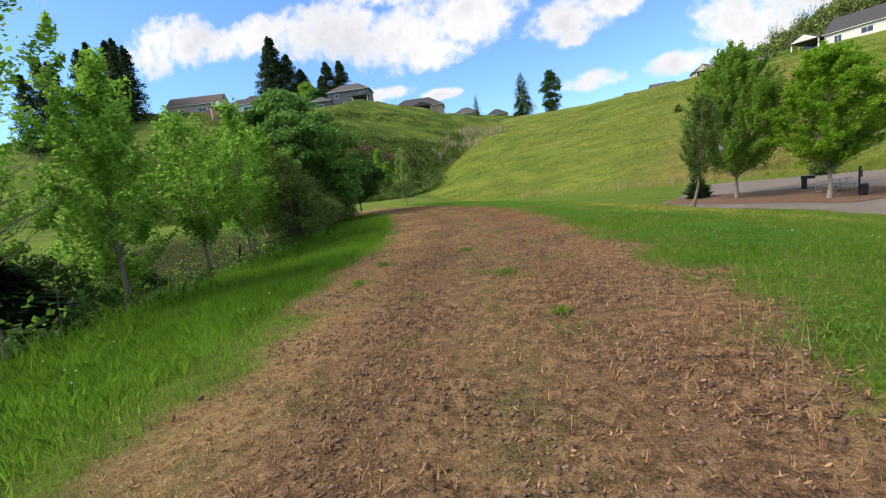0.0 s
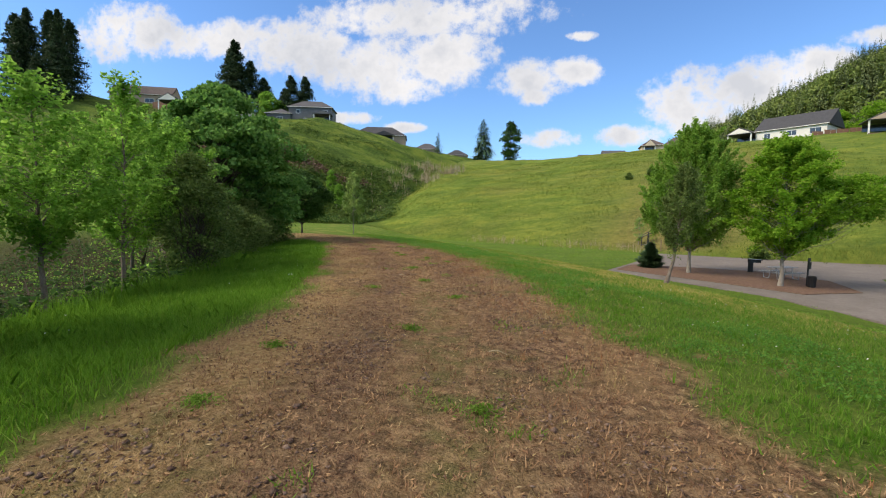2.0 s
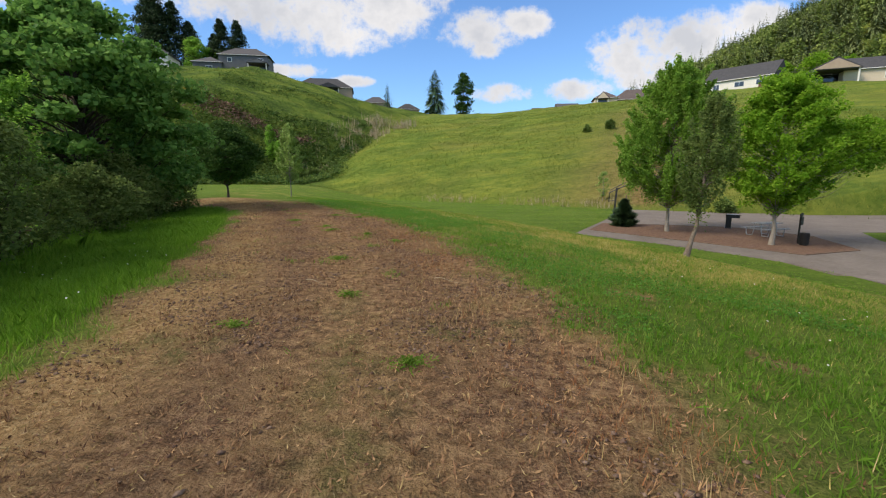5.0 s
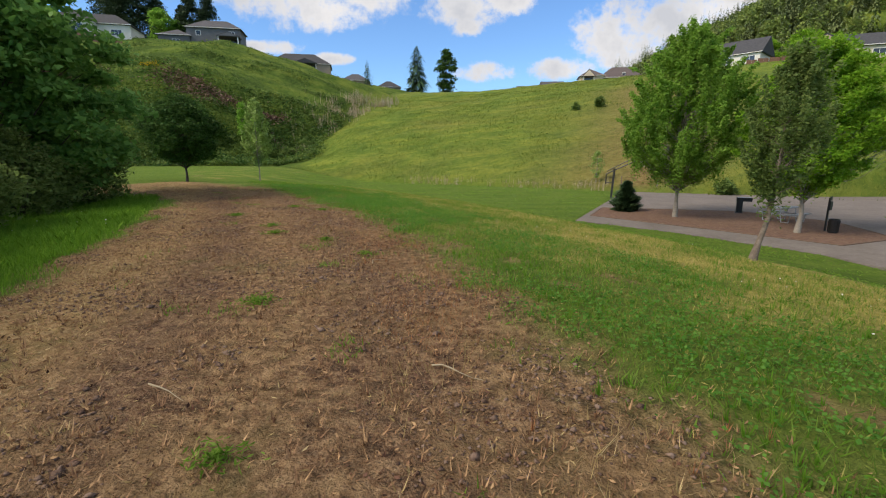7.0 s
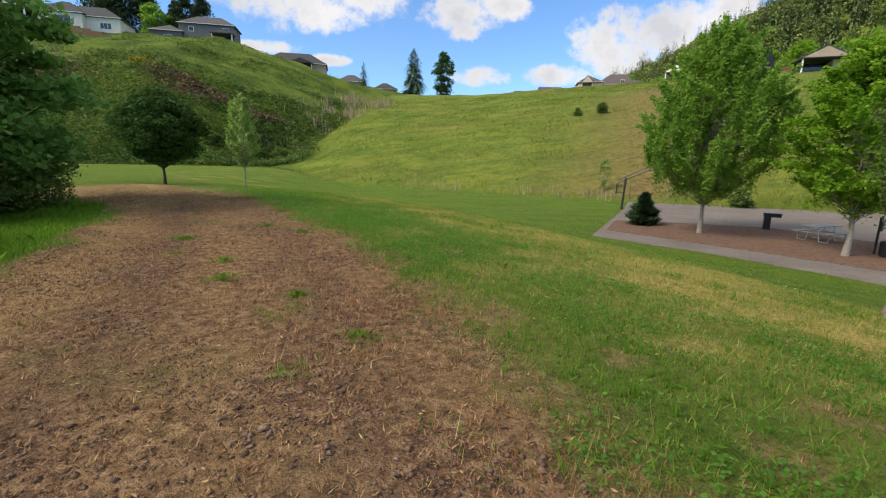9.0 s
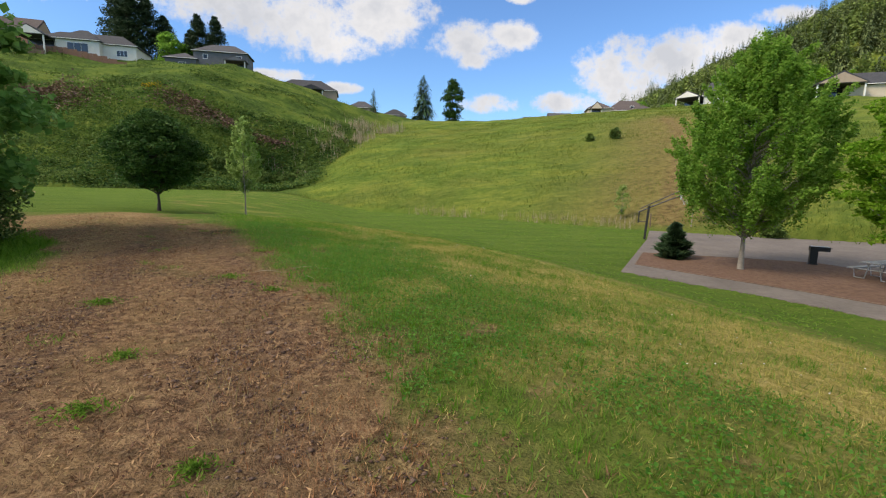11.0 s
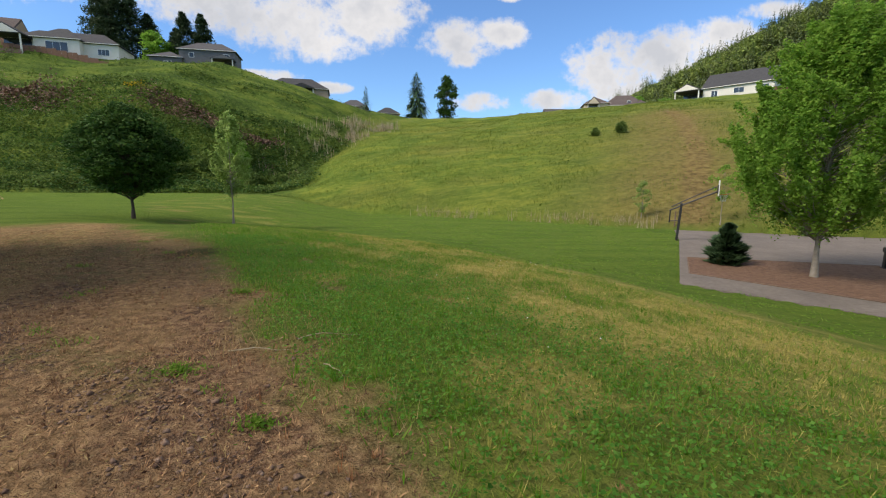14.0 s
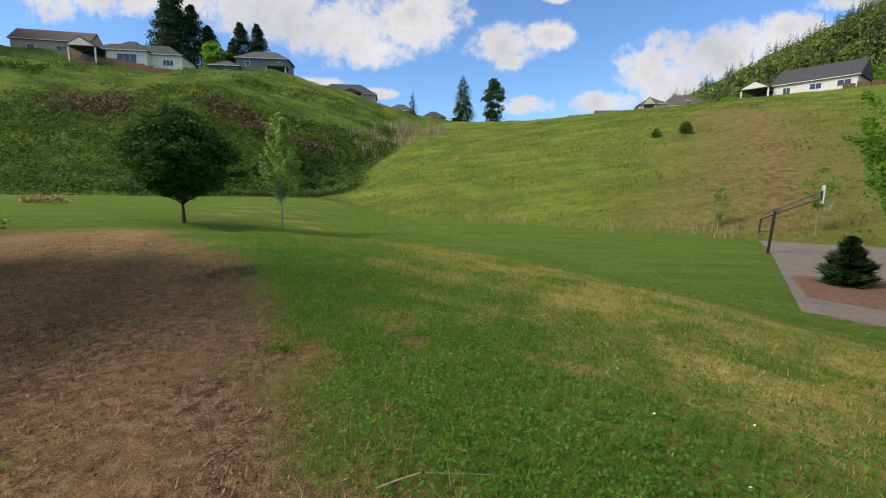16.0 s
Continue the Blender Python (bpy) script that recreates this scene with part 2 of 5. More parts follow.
# far firs much paler than the near needles, standing in for haze
WOODS_FIR_HAZED = leaf_material("hazed_woods_firs", [(0.09, 0.125, 0.06), (0.135, 0.18, 0.075), (0.19, 0.235, 0.09)], 0.05, through=0.15)
HILL_GRASS = leaf_material("hill_grass_blades", [(0.08, 0.13, 0.022), (0.145, 0.2, 0.035), (0.235, 0.265, 0.056)], 0.12)
TUSSOCK = leaf_material("tussock_grass", [(0.05, 0.1, 0.02), (0.1, 0.17, 0.03), (0.17, 0.23, 0.05)], 0.3)
DEAD_STEM = leaf_material("dead_stems", [(0.1, 0.062, 0.048), (0.19, 0.12, 0.09), (0.29, 0.2, 0.15)], 0.5, through=0.1)
YELLOW = leaf_material("broom_flowers", [(0.3, 0.22, 0.01), (0.5, 0.36, 0.02), (0.2, 0.22, 0.03)], 2)
GRASS_TALL = leaf_material("tall_grass_blades", [(0.085, 0.2, 0.016), (0.13, 0.28, 0.026), (0.19, 0.35, 0.045)], 1.5)
GRASS_LAWN = leaf_material("lawn_blades", [(0.085, 0.185, 0.02), (0.16, 0.295, 0.036), (0.265, 0.39, 0.08)], 1.2)
GRASS_STRAW = leaf_material("straw_blades", [(0.2, 0.15, 0.06), (0.36, 0.27, 0.12), (0.54, 0.42, 0.22)], 1.5, through=0.25)
GRASS_YELLOW = leaf_material("yellowing_blades", [(0.2, 0.22, 0.045), (0.37, 0.35, 0.09), (0.56, 0.48, 0.17)], 1.5, through=0.4)
GRASS_DRY = leaf_material("dry_clippings", [(0.1, 0.052, 0.03), (0.27, 0.155, 0.085), (0.46, 0.3, 0.16)], 2.0, through=0.15)
GRASS_RED = leaf_material("red_seed_stems", [(0.22, 0.085, 0.035), (0.36, 0.165, 0.075), (0.44, 0.26, 0.13)], 2.0, through=0.2)
STEM = material("grey_stems", [(0.07, 0.055, 0.045), (0.14, 0.115, 0.095), (0.22, 0.19, 0.16)], 4, 0.9, 0.3)
REED = leaf_material("dry_reed_stems", [(0.22, 0.18, 0.1), (0.36, 0.3, 0.2), (0.5, 0.44, 0.32)], 1.0, through=0.2)
CLOD = material("earth_clods", [(0.08, 0.05, 0.038), (0.155, 0.105, 0.08), (0.25, 0.18, 0.14)], 6, 0.95, 0.6, 60, random_hue=0.3, island=True, spec=0.1)
DARK_CHIP = leaf_material("dark_chips", [(0.05, 0.025, 0.018), (0.12, 0.058, 0.038), (0.2, 0.11, 0.075)], 2.0, through=0.05)
LEAF_CLOVER = leaf_material("clover_leaves", [(0.06, 0.18, 0.025), (0.11, 0.28, 0.042), (0.185, 0.39, 0.075)], 2.0)
PETAL = material("white_petals", [(0.7, 0.7, 0.66), (0.8, 0.8, 0.78)], 20, 0.7, 0)
STEEL_GREY = material("grey_coated_steel", [(0.22, 0.23, 0.24), (0.33, 0.34, 0.35)], 9, 0.5, 0.15, 50)
RIM = material("orange_paint", [(0.5, 0.12, 0.02), (0.6, 0.16, 0.03)], 9, 0.5, 0.1)
TRIM = material("white_trim", [(0.66, 0.66, 0.64), (0.78, 0.78, 0.76)], 2, 0.6, 0.1)
SIDING_WHITE = material("white_siding", [(0.55, 0.55, 0.52), (0.7, 0.69, 0.66)], 0.7, 0.7, 0.2, 9)
SIDING_TAN = material("tan_siding", [(0.32, 0.25, 0.19), (0.42, 0.34, 0.27)], 0.7, 0.75, 0.2, 9)
SIDING_CREAM = material("cream_siding", [(0.5, 0.42, 0.32), (0.62, 0.54, 0.43)], 0.7, 0.75, 0.2, 9)
SIDING_BROWN = material("brown_siding", [(0.14, 0.09, 0.08), (0.2, 0.14, 0.12)], 0.7, 0.75, 0.2, 9)
SIDING_DARK = material("slate_siding", [(0.1, 0.105, 0.12), (0.16, 0.165, 0.18)], 0.7, 0.7, 0.2, 9)
ROOF_GREY = material("grey_shingles", [(0.035, 0.037, 0.043), (0.058, 0.06, 0.068), (0.085, 0.087, 0.096)], 1.5, 0.9, 0.6, 12)
ROOF_DARK = material("charcoal_shingles", [(0.05, 0.05, 0.058), (0.085, 0.085, 0.095), (0.12, 0.12, 0.13)], 1.5, 0.9, 0.6, 12)
ROOF_BROWN = material("brown_shingles", [(0.07, 0.055, 0.055), (0.11, 0.09, 0.088), (0.15, 0.12, 0.12)], 1.5, 0.9, 0.6, 12)
TIMBER_RED = material("red_brown_boards", [(0.11, 0.055, 0.04), (0.18, 0.1, 0.07), (0.24, 0.15, 0.11)], 3, 0.9, 0.4, 30)
GLASS = material("window_glass", [(0.02, 0.025, 0.03), (0.04, 0.045, 0.05)], 0.5, 0.08, 0, spec=0.8)


# ---- mesh tools ----
def mesh_np(name, verts, faces, mat, smooth_shade=False):
    """A mesh from an array of places and an array of faces with equal corner counts."""
    verts, faces = np.asarray(verts, np.float32).reshape(-1, 3), np.asarray(faces, np.int32)
    me = bpy.data.meshes.new(name)
    k = faces.shape[1]
    me.vertices.add(len(verts))
    me.vertices.foreach_set("co", verts.ravel())
    me.loops.add(faces.size)
    me.loops.foreach_set("vertex_index", faces.ravel())
    me.polygons.add(len(faces))
    me.polygons.foreach_set("loop_start", np.arange(0, faces.size, k, dtype=np.int32))
    if smooth_shade:
        me.polygons.foreach_set("use_smooth", np.ones(len(faces), bool))
    if mat:
        me.materials.append(mat)
    me.update(calc_edges=True)
    me.validate()
    return me


def part(name, data, mat, parent, label="", kind=""):
    """One mesh object, from a bmesh or a mesh, under a thing or part."""
    if isinstance(data, bmesh.types.BMesh):
        me = bpy.data.meshes.new(name)
        bmesh.ops.recalc_face_normals(data, faces=data.faces)
        data.to_mesh(me)
        data.free()
        if mat:
            me.materials.append(mat)
    else:
        me = data
    ob = new(name, me)
    if parent:
        ob.parent = parent
    return tagged(ob, label, kind=kind)


def thing(name, label, category, m=None, group="", kind=""):
    ob = new(name)
    if m is not None:
        ob.matrix_world = m
    return tagged(ob, label, category, group, kind)


def box(bm, x0, x1, y0, y1, z0, z1, bevel=0.0, m=None):
    vs = [bm.verts.new((x, y, z)) for x in (x0, x1) for y in (y0, y1) for z in (z0, z1)]
    fs = [bm.faces.new([vs[i] for i in f]) for f in ((0, 1, 3, 2), (4, 6, 7, 5), (0, 4, 5, 1), (2, 3, 7, 6), (0, 2, 6, 4), (1, 5, 7, 3))]
    if bevel:
        edges = list({e for f in fs for e in f.edges})
        r = bmesh.ops.bevel(bm, geom=edges, offset=bevel, segments=2, affect="EDGES")
        vs = list({v for f in r["faces"] for v in f.verts} | {v for v in vs if v.is_valid})
    if m is not None:
        bmesh.ops.transform(bm, matrix=m, verts=vs)
    return bm


def one_box(*a, **k):
    return box(bmesh.new(), *a, **k)


def tube(points, radii, sides=8):
    """Places and quads of a tapered tube along points."""
    p = np.asarray(points, float)
    r = np.asarray(radii, float)
    t = np.gradient(p, axis=0)
    t /= np.linalg.norm(t, axis=1, keepdims=True) + 1e-9
    ref = np.where(np.abs(t[:, 2:3]) > 0.9, np.array([[1.0, 0, 0]]), np.array([[0, 0, 1.0]]))
    a = np.cross(t, ref)
    a /= np.linalg.norm(a, axis=1, keepdims=True) + 1e-9
    b = np.cross(t, a)
    ang = np.arange(sides) * 2 * np.pi / sides
    v = p[:, None] + r[:, None, None] * (np.cos(ang)[None, :, None] * a[:, None] + np.sin(ang)[None, :, None] * b[:, None])
    i, j = np.meshgrid(np.arange(len(p) - 1), np.arange(sides), indexing="ij")
    f = np.stack([i * sides + j, i * sides + (j + 1) % sides, (i + 1) * sides + (j + 1) % sides, (i + 1) * sides + j], -1).reshape(-1, 4)
    return v.reshape(-1, 3), f


def join_np(pieces):
    vs, fs, n = [], [], 0
    for v, f in pieces:
        vs.append(v)
        fs.append(np.asarray(f) + n)
        n += len(v)
    return np.concatenate(vs), np.concatenate(fs)


def tube_mesh(name, runs, mat, sides=8):
    return mesh_np(name, *join_np([tube(p, r, sides) for p, r in runs]), mat, True)


def leaves(rng, centres, size, aspect=0.6, up=0.3, droop=0.2):
    """Bent diamond leaves, two triangles each as one folded quad, at the given places."""
    n = len(centres)
    d = rng.normal(size=(n, 3))
    d[:, 2] = d[:, 2] * 0.5 - droop
    d /= np.linalg.norm(d, axis=1, keepdims=True)
    nrm = rng.normal(size=(n, 3)) + np.array([0, 0, up * 3])
    s = np.cross(d, nrm)
    s /= np.linalg.norm(s, axis=1, keepdims=True) + 1e-9
    nn = np.cross(s, d)
    L = (size * rng.uniform(0.6, 1.3, n))[:, None]
    w = L * aspect * 0.5
    base, tip = centres - d * L * 0.5, centres + d * L * 0.5
    v = np.stack([base, centres + s * w - nn * L * 0.1, tip, centres - s * w - nn * L * 0.1], 1).reshape(-1, 3)
    f = np.arange(4 * n).reshape(n, 4)
    return v, f


# ---- ground ----
gx = np.concatenate([-60 - 900 * np.linspace(1, 0, 60)[:-1] ** 2.2, np.arange(-60, -16, 0.8), np.arange(-16, 12, 0.16), np.arange(12, 55, 0.7), 55 + 900 * np.linspace(0, 1, 90) ** 2.2])
gy = np.concatenate([-2 - 300 * np.linspace(1, 0, 30)[:-1] ** 2, np.arange(-2, 32, 0.16), np.arange(32, 128, 0.55), np.arange(128, 225, 1.2), 225 + 1300 * np.linspace(0, 1, 50) ** 2])
GX, GY = np.meshgrid(gx, gy, indexing="ij")
GZ = height(GX, GY)


def inside(px, py, poly):
    """Which points lie inside a polygon."""
    hit = np.zeros(np.shape(px), bool)
    for (ax, ay), (bx, by) in zip(poly, poly[1:] + poly[:1]):
        if ay != by:
            hit ^= ((ay > py) != (by > py)) & (px < (bx - ax) * (py - ay) / (by - ay) + ax)
    return hit


COURT = [(5.7, 35.2), (9.9, 30.3), (12.2, 26.2), (13.3, 21.0), (14.8, 10.0), (19.5, 10.0), (20.2, 24.0), (21.6, 32.6), (23.8, 36.4), (48.0, 37.0), (48.0, 49.0), (30.0, 49.0), (15.6, 54.6), (12.6, 48.2)]
BED = [(7.1, 37.1), (9.2, 41.1), (17.2, 38.8), (19.2, 34.0), (17.8, 29.4), (14.2, 28.0), (11.4, 31.8)]
on_court = inside(GX, GY, COURT)
GZ = np.where(on_court, np.minimum(GZ, COURT_Z - 0.12), GZ)
ni, nj = GX.shape
ii, jj = np.meshgrid(np.arange(ni - 1), np.arange(nj - 1), indexing="ij")
quads = np.stack([ii * nj + jj, (ii + 1) * nj + jj, (ii + 1) * nj + jj + 1, ii * nj + jj + 1], -1).reshape(-1, 4)
GROUND = bpy.data.materials.new("ground_cover")
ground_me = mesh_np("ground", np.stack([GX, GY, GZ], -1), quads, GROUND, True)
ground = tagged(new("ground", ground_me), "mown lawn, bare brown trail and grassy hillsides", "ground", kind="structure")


def trail_mask(x, y):
    """1 on the bare brown trail."""
    side = trail_side(x, y)
    wob = 0.4 * ripple(x, y, 0.7, 5) + 0.3 * ripple(x, y, 0.23, 8)
    left = smooth(-0.3, 0.3, side + np.interp(y, [2, 6, 10, 14, 17, 24, 28, 33], [1.8, 2.15, 2.2, 2.45, 2.6, 2.1, 4.0, 9.0]) + wob)
    rightm = smooth(-0.5, 0.5, np.interp(y, [3, 6, 10, 14, 17, 20, 23, 26, 29.5, 33], [2.05, 2.3, 2.25, 2.1, 2.2, 2.0, 1.7, 1.35, 0.9, -0.6]) - side + wob)
    return left * rightm * (1 - smooth(33, 38, y + wob * 3))


def straw_mask(x, y):
    """1 where the lawn on the bank is dry and yellow."""
    side = trail_side(x, y)
    band = np.exp(-(((side - 6.6 - 0.05 * (y - 20)) / 2.4) ** 2)) * smooth(10, 17, y) * (1 - smooth(36, 44, y)) * 1.25
    spots = smooth(0.25, 0.6, ripple(x, y, 0.9, 9) + 0.4 * ripple(x, y, 0.33, 3)) * smooth(1.5, 3, side) * (1 - smooth(9, 12, side)) * smooth(12, 18, y)
    lip = 0.45 * np.exp(-(((side - 9.8) / 1.3) ** 2)) * smooth(4, 9, y) * (1 - smooth(30, 36, y)) * (0.6 + 0.8 * ripple(x, y, 0.9, 12))
    return np.clip(band * (0.58 + 0.45 * ripple(x, y, 0.9, 4) + 0.4 * ripple(x, y, 0.25, 6)) + 0.4 * spots + lip, 0, 1)


def bare_spots(x, y):
    """1 on the small worn brown spots in the lawn near the trail."""
    side = trail_side(x, y)
    return smooth(0.55, 0.85, ripple(x, y, 0.42, 17) + 0.45 * ripple(x, y, 0.15, 4)) * smooth(1.4, 2.0, side) * (1 - smooth(3.6, 4.6, side)) * smooth(4, 8, y)


def meadow_mask(x, y):
    """1 on the tall rough grass of the hillsides."""
    return smooth(-1.2, 1.2, y - (65 - 0.62 * np.clip(x, -40, 44)))


def bank_mask(x, y):
    """1 on the left hillside with its brambles, 0 on the right one."""
    edge = -27 + 0.12 * np.clip(y - 100, 0, 100) + 3 * ripple(x, y, 6, 2)
    return (1 - smooth(-3, 3, x - edge)) * meadow_mask(x, y)


def rut_mask(x, y):
    """1 in the darker wheel ruts of the trail."""
    s = trail_side(x, y) + 0.12 * ripple(x, y, 1.3, 2)
    return np.exp(-(((s + 0.75) / 0.4) ** 2)) + 0.75 * np.exp(-(((s - 0.95) / 0.45) ** 2))


def bleached_mask(x, y):
    """1 on the paler straw-covered margins and crown of the trail."""
    s = trail_side(x, y) + 0.15 * ripple(x, y, 0.9, 3)
    return np.clip(np.exp(-(((s + 1.75) / 0.5) ** 2)) + 0.25 * np.exp(-(((s - 0.05) / 0.35) ** 2)) + smooth(27, 31, y) * 0.5, 0, 1) * (1 - 0.4 * smooth(15, 19, y) * (1 - smooth(27, 30, y)))


def worn_mask(x, y):
    """1 on the trodden path up the hillside and the dry brown slope round it."""
    line = np.interp(y, [54, 65, 74, 97, 120], [17, 23, 28, 38, 44]) + 0.5 * ripple(x, y, 3, 2)
    return np.clip(0.6 * np.exp(-(((x - line) / 1.1) ** 2)) + 0.75 * np.exp(-(((x - line + 2) / 10) ** 2)), 0, 1) * smooth(50, 56, y) * (1 - smooth(105, 125, y))


def mossy_mask(x, y):
    """1 where thin green growth dulls the trail: along its crown, at its shaded far end and in patches."""
    s = trail_side(x, y) + 0.15 * ripple(x, y, 0.8, 6)
    crown = 0.75 * np.exp(-(((s - 0.1) / 0.3) ** 2)) * (1 - smooth(10, 14, y))
    patch = 0.7 * smooth(0.25, 0.8, ripple(x, y, 0.8, 11) + 0.4 * ripple(x, y, 0.27, 12))
    return np.clip(crown + patch + 0.65 * smooth(23, 28, y - 0.3 * (x + 9)) * (1 - smooth(31, 34, y)), 0, 0.85)


def soil_spot(x, y):
    """1 on the bare dark soil at the trail's edge."""
    return np.clip(1.5 * np.exp(-(((x + 8.5) / 0.55) ** 2) - ((y - 28.0) / 0.9) ** 2 + 0.5 * ripple(x, y, 0.2, 3)) - 0.25, 0, 0.8)


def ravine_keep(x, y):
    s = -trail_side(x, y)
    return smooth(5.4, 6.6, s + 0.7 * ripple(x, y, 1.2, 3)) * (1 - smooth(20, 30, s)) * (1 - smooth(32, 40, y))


# thicket: understory shade painted over the ravine floor, plus the bare soil spot
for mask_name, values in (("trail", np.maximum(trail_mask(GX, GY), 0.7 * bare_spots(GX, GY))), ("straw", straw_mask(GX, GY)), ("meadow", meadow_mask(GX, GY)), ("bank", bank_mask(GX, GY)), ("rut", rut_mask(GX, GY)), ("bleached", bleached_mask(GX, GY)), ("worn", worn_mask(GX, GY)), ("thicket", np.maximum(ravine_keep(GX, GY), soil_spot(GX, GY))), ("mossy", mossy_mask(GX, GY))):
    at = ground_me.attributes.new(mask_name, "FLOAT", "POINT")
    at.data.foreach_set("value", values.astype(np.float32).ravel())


def ground_nodes():
    GROUND.use_nodes = True
    n, l = GROUND.node_tree.nodes, GROUND.node_tree.links
    bsdf = n["Principled BSDF"]
    tex = n.new("ShaderNodeTexCoord")

    def noise_at(scale, detail=5, stretch=None):
        t = n.new("ShaderNodeTexNoise")
        t.inputs["Scale"].default_value, t.inputs["Detail"].default_value, t.inputs["Roughness"].default_value = scale, detail, 0.62
        if stretch:
            mp = n.new("ShaderNodeMapping")
            mp.inputs["Scale"].default_value = stretch
            l.new(tex.outputs["Object"], mp.inputs["Vector"])
            l.new(mp.outputs[0], t.inputs["Vector"])
        else:
            l.new(tex.outputs["Object"], t.inputs["Vector"])
        return t.outputs["Fac"]

    def ramp(fac, colors, lo=0.32, hi=0.68):
        r = n.new("ShaderNodeValToRGB")
        el = r.color_ramp.elements
        for i, c in enumerate(colors):
            p = lo + (hi - lo) * i / (len(colors) - 1)
            e = el[i] if i < 2 else el.new(p)
            e.position, e.color = p, (*c, 1)
        l.new(fac, r.inputs[0])
        return r.outputs[0]

    def mixed(fac, a, b):
        m = n.new("ShaderNodeMix")
        m.data_type = "RGBA"
        for sock, v in ((m.inputs[0], fac), (m.inputs[6], a), (m.inputs[7], b)):
            if isinstance(v, tuple):
                sock.default_value = (*v, 1)
            elif isinstance(v, float):
                sock.default_value = v
            else:
                l.new(v, sock)
        return m.outputs[2]

    def attr(name):
        a = n.new("ShaderNodeAttribute")
        a.attribute_name = name
        return a.outputs["Fac"]

    def calc(op, a, b, clamp=True):
        m = n.new("ShaderNodeMath")
        m.operation, m.use_clamp = op, clamp
        for i, v in enumerate((a, b)):
            if isinstance(v, float):
                m.inputs[i].default_value = v
            else:
                l.new(v, m.inputs[i])
        return m.outputs[0]

    fine, mid, broad = noise_at(55, 6), noise_at(7, 6), noise_at(0.6, 4)
    lawn = mixed(0.5, ramp(mid, [(0.06, 0.125, 0.014), (0.115, 0.2, 0.026), (0.19, 0.265, 0.042)], 0.38, 0.62), ramp(fine, [(0.03, 0.065, 0.009), (0.1, 0.175, 0.022), (0.2, 0.27, 0.055)]))
    lawn = mixed(ramp(broad, [(0, 0, 0), (0.3, 0.3, 0.3)], 0.4, 0.7), lawn, (0.15, 0.19, 0.04))
    lawn = mixed(ramp(noise_at(0.5, 5, (0.35, 1.6, 1)), [(0, 0, 0), (0.5, 0.5, 0.5)], 0.45, 0.6), lawn, (0.055, 0.12, 0.016))
    lawn = mixed(ramp(noise_at(2.2, 7), [(0, 0, 0), (0.4, 0.4, 0.4)], 0.46, 0.62), lawn, (0.16, 0.22, 0.04))
    brown = mixed(0.4, ramp(noise_at(9, 8), [(0.06, 0.03, 0.018), (0.27, 0.148, 0.078), (0.52, 0.34, 0.18)], 0.4, 0.6), ramp(fine, [(0.05, 0.03, 0.024), (0.2, 0.13, 0.085), (0.46, 0.34, 0.22)], 0.36, 0.64))
    brown = mixed(ramp(noise_at(1.1, 5), [(0, 0, 0), (0.6, 0.6, 0.6)], 0.42, 0.66), brown, (0.31, 0.21, 0.1))
    brown = mixed(calc("MULTIPLY", attr("rut"), 0.42), brown, ramp(fine, [(0.05, 0.03, 0.024), (0.13, 0.08, 0.06), (0.28, 0.19, 0.13)]))
    brown = mixed(calc("MULTIPLY", attr("bleached"), 0.8), brown, ramp(noise_at(20, 6), [(0.22, 0.135, 0.06), (0.42, 0.28, 0.13), (0.6, 0.44, 0.24)]))
    olive = ramp(fine, [(0.05, 0.065, 0.02), (0.12, 0.13, 0.045), (0.24, 0.21, 0.09)])
    brown = mixed(calc("MULTIPLY", attr("mossy"), ramp(noise_at(3.5, 7), [(0.1, 0.1, 0.1), (1, 1, 1)], 0.42, 0.6)), brown, olive)
    straw = ramp(noise_at(12, 6), [(0.2, 0.19, 0.05), (0.42, 0.34, 0.11), (0.6, 0.47, 0.2)])
    field = mixed(0.5, ramp(noise_at(0.25, 8, (0.6, 1.3, 1)), [(0.062, 0.125, 0.018), (0.125, 0.19, 0.028), (0.225, 0.265, 0.04)], 0.38, 0.62), ramp(noise_at(1.3, 8, (0.8, 1.3, 1)), [(0.06, 0.105, 0.018), (0.12, 0.165, 0.026), (0.2, 0.23, 0.045)], 0.36, 0.64))
    field = mixed(ramp(noise_at(0.05, 6), [(0, 0, 0), (0.3, 0.3, 0.3)], 0.46, 0.68), field, (0.2, 0.16, 0.05))
    bank = mixed(0.5, ramp(noise_at(0.22, 8, (0.4, 1.7, 1)), [(0.03, 0.06, 0.014), (0.085, 0.14, 0.024), (0.18, 0.22, 0.04)], 0.4, 0.62), ramp(noise_at(1.6, 8), [(0.032, 0.06, 0.012), (0.075, 0.125, 0.022), (0.145, 0.185, 0.042)]))
    col = mixed(calc("MULTIPLY", attr("straw"), ramp(noise_at(4, 5), [(0.35, 0.35, 0.35), (1, 1, 1)], 0.3, 0.55)), lawn, straw)
    col = mixed(attr("trail"), col, brown)
    field = mixed(attr("worn"), field, ramp(noise_at(1.5, 7), [(0.1, 0.075, 0.03), (0.19, 0.14, 0.055), (0.26, 0.21, 0.08)]))
    # near-black brown puts the shade under the brush into the ravine's ground colour
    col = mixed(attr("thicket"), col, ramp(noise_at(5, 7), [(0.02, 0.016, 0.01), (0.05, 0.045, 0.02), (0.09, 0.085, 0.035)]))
    col = mixed(attr("meadow"), col, field)
    col = mixed(attr("bank"), col, bank)
    l.new(col, bsdf.inputs["Base Color"])
    bsdf.inputs["Roughness"].default_value, bsdf.inputs["Specular IOR Level"].default_value = 0.95, 0.1
    bp = n.new("ShaderNodeBump")
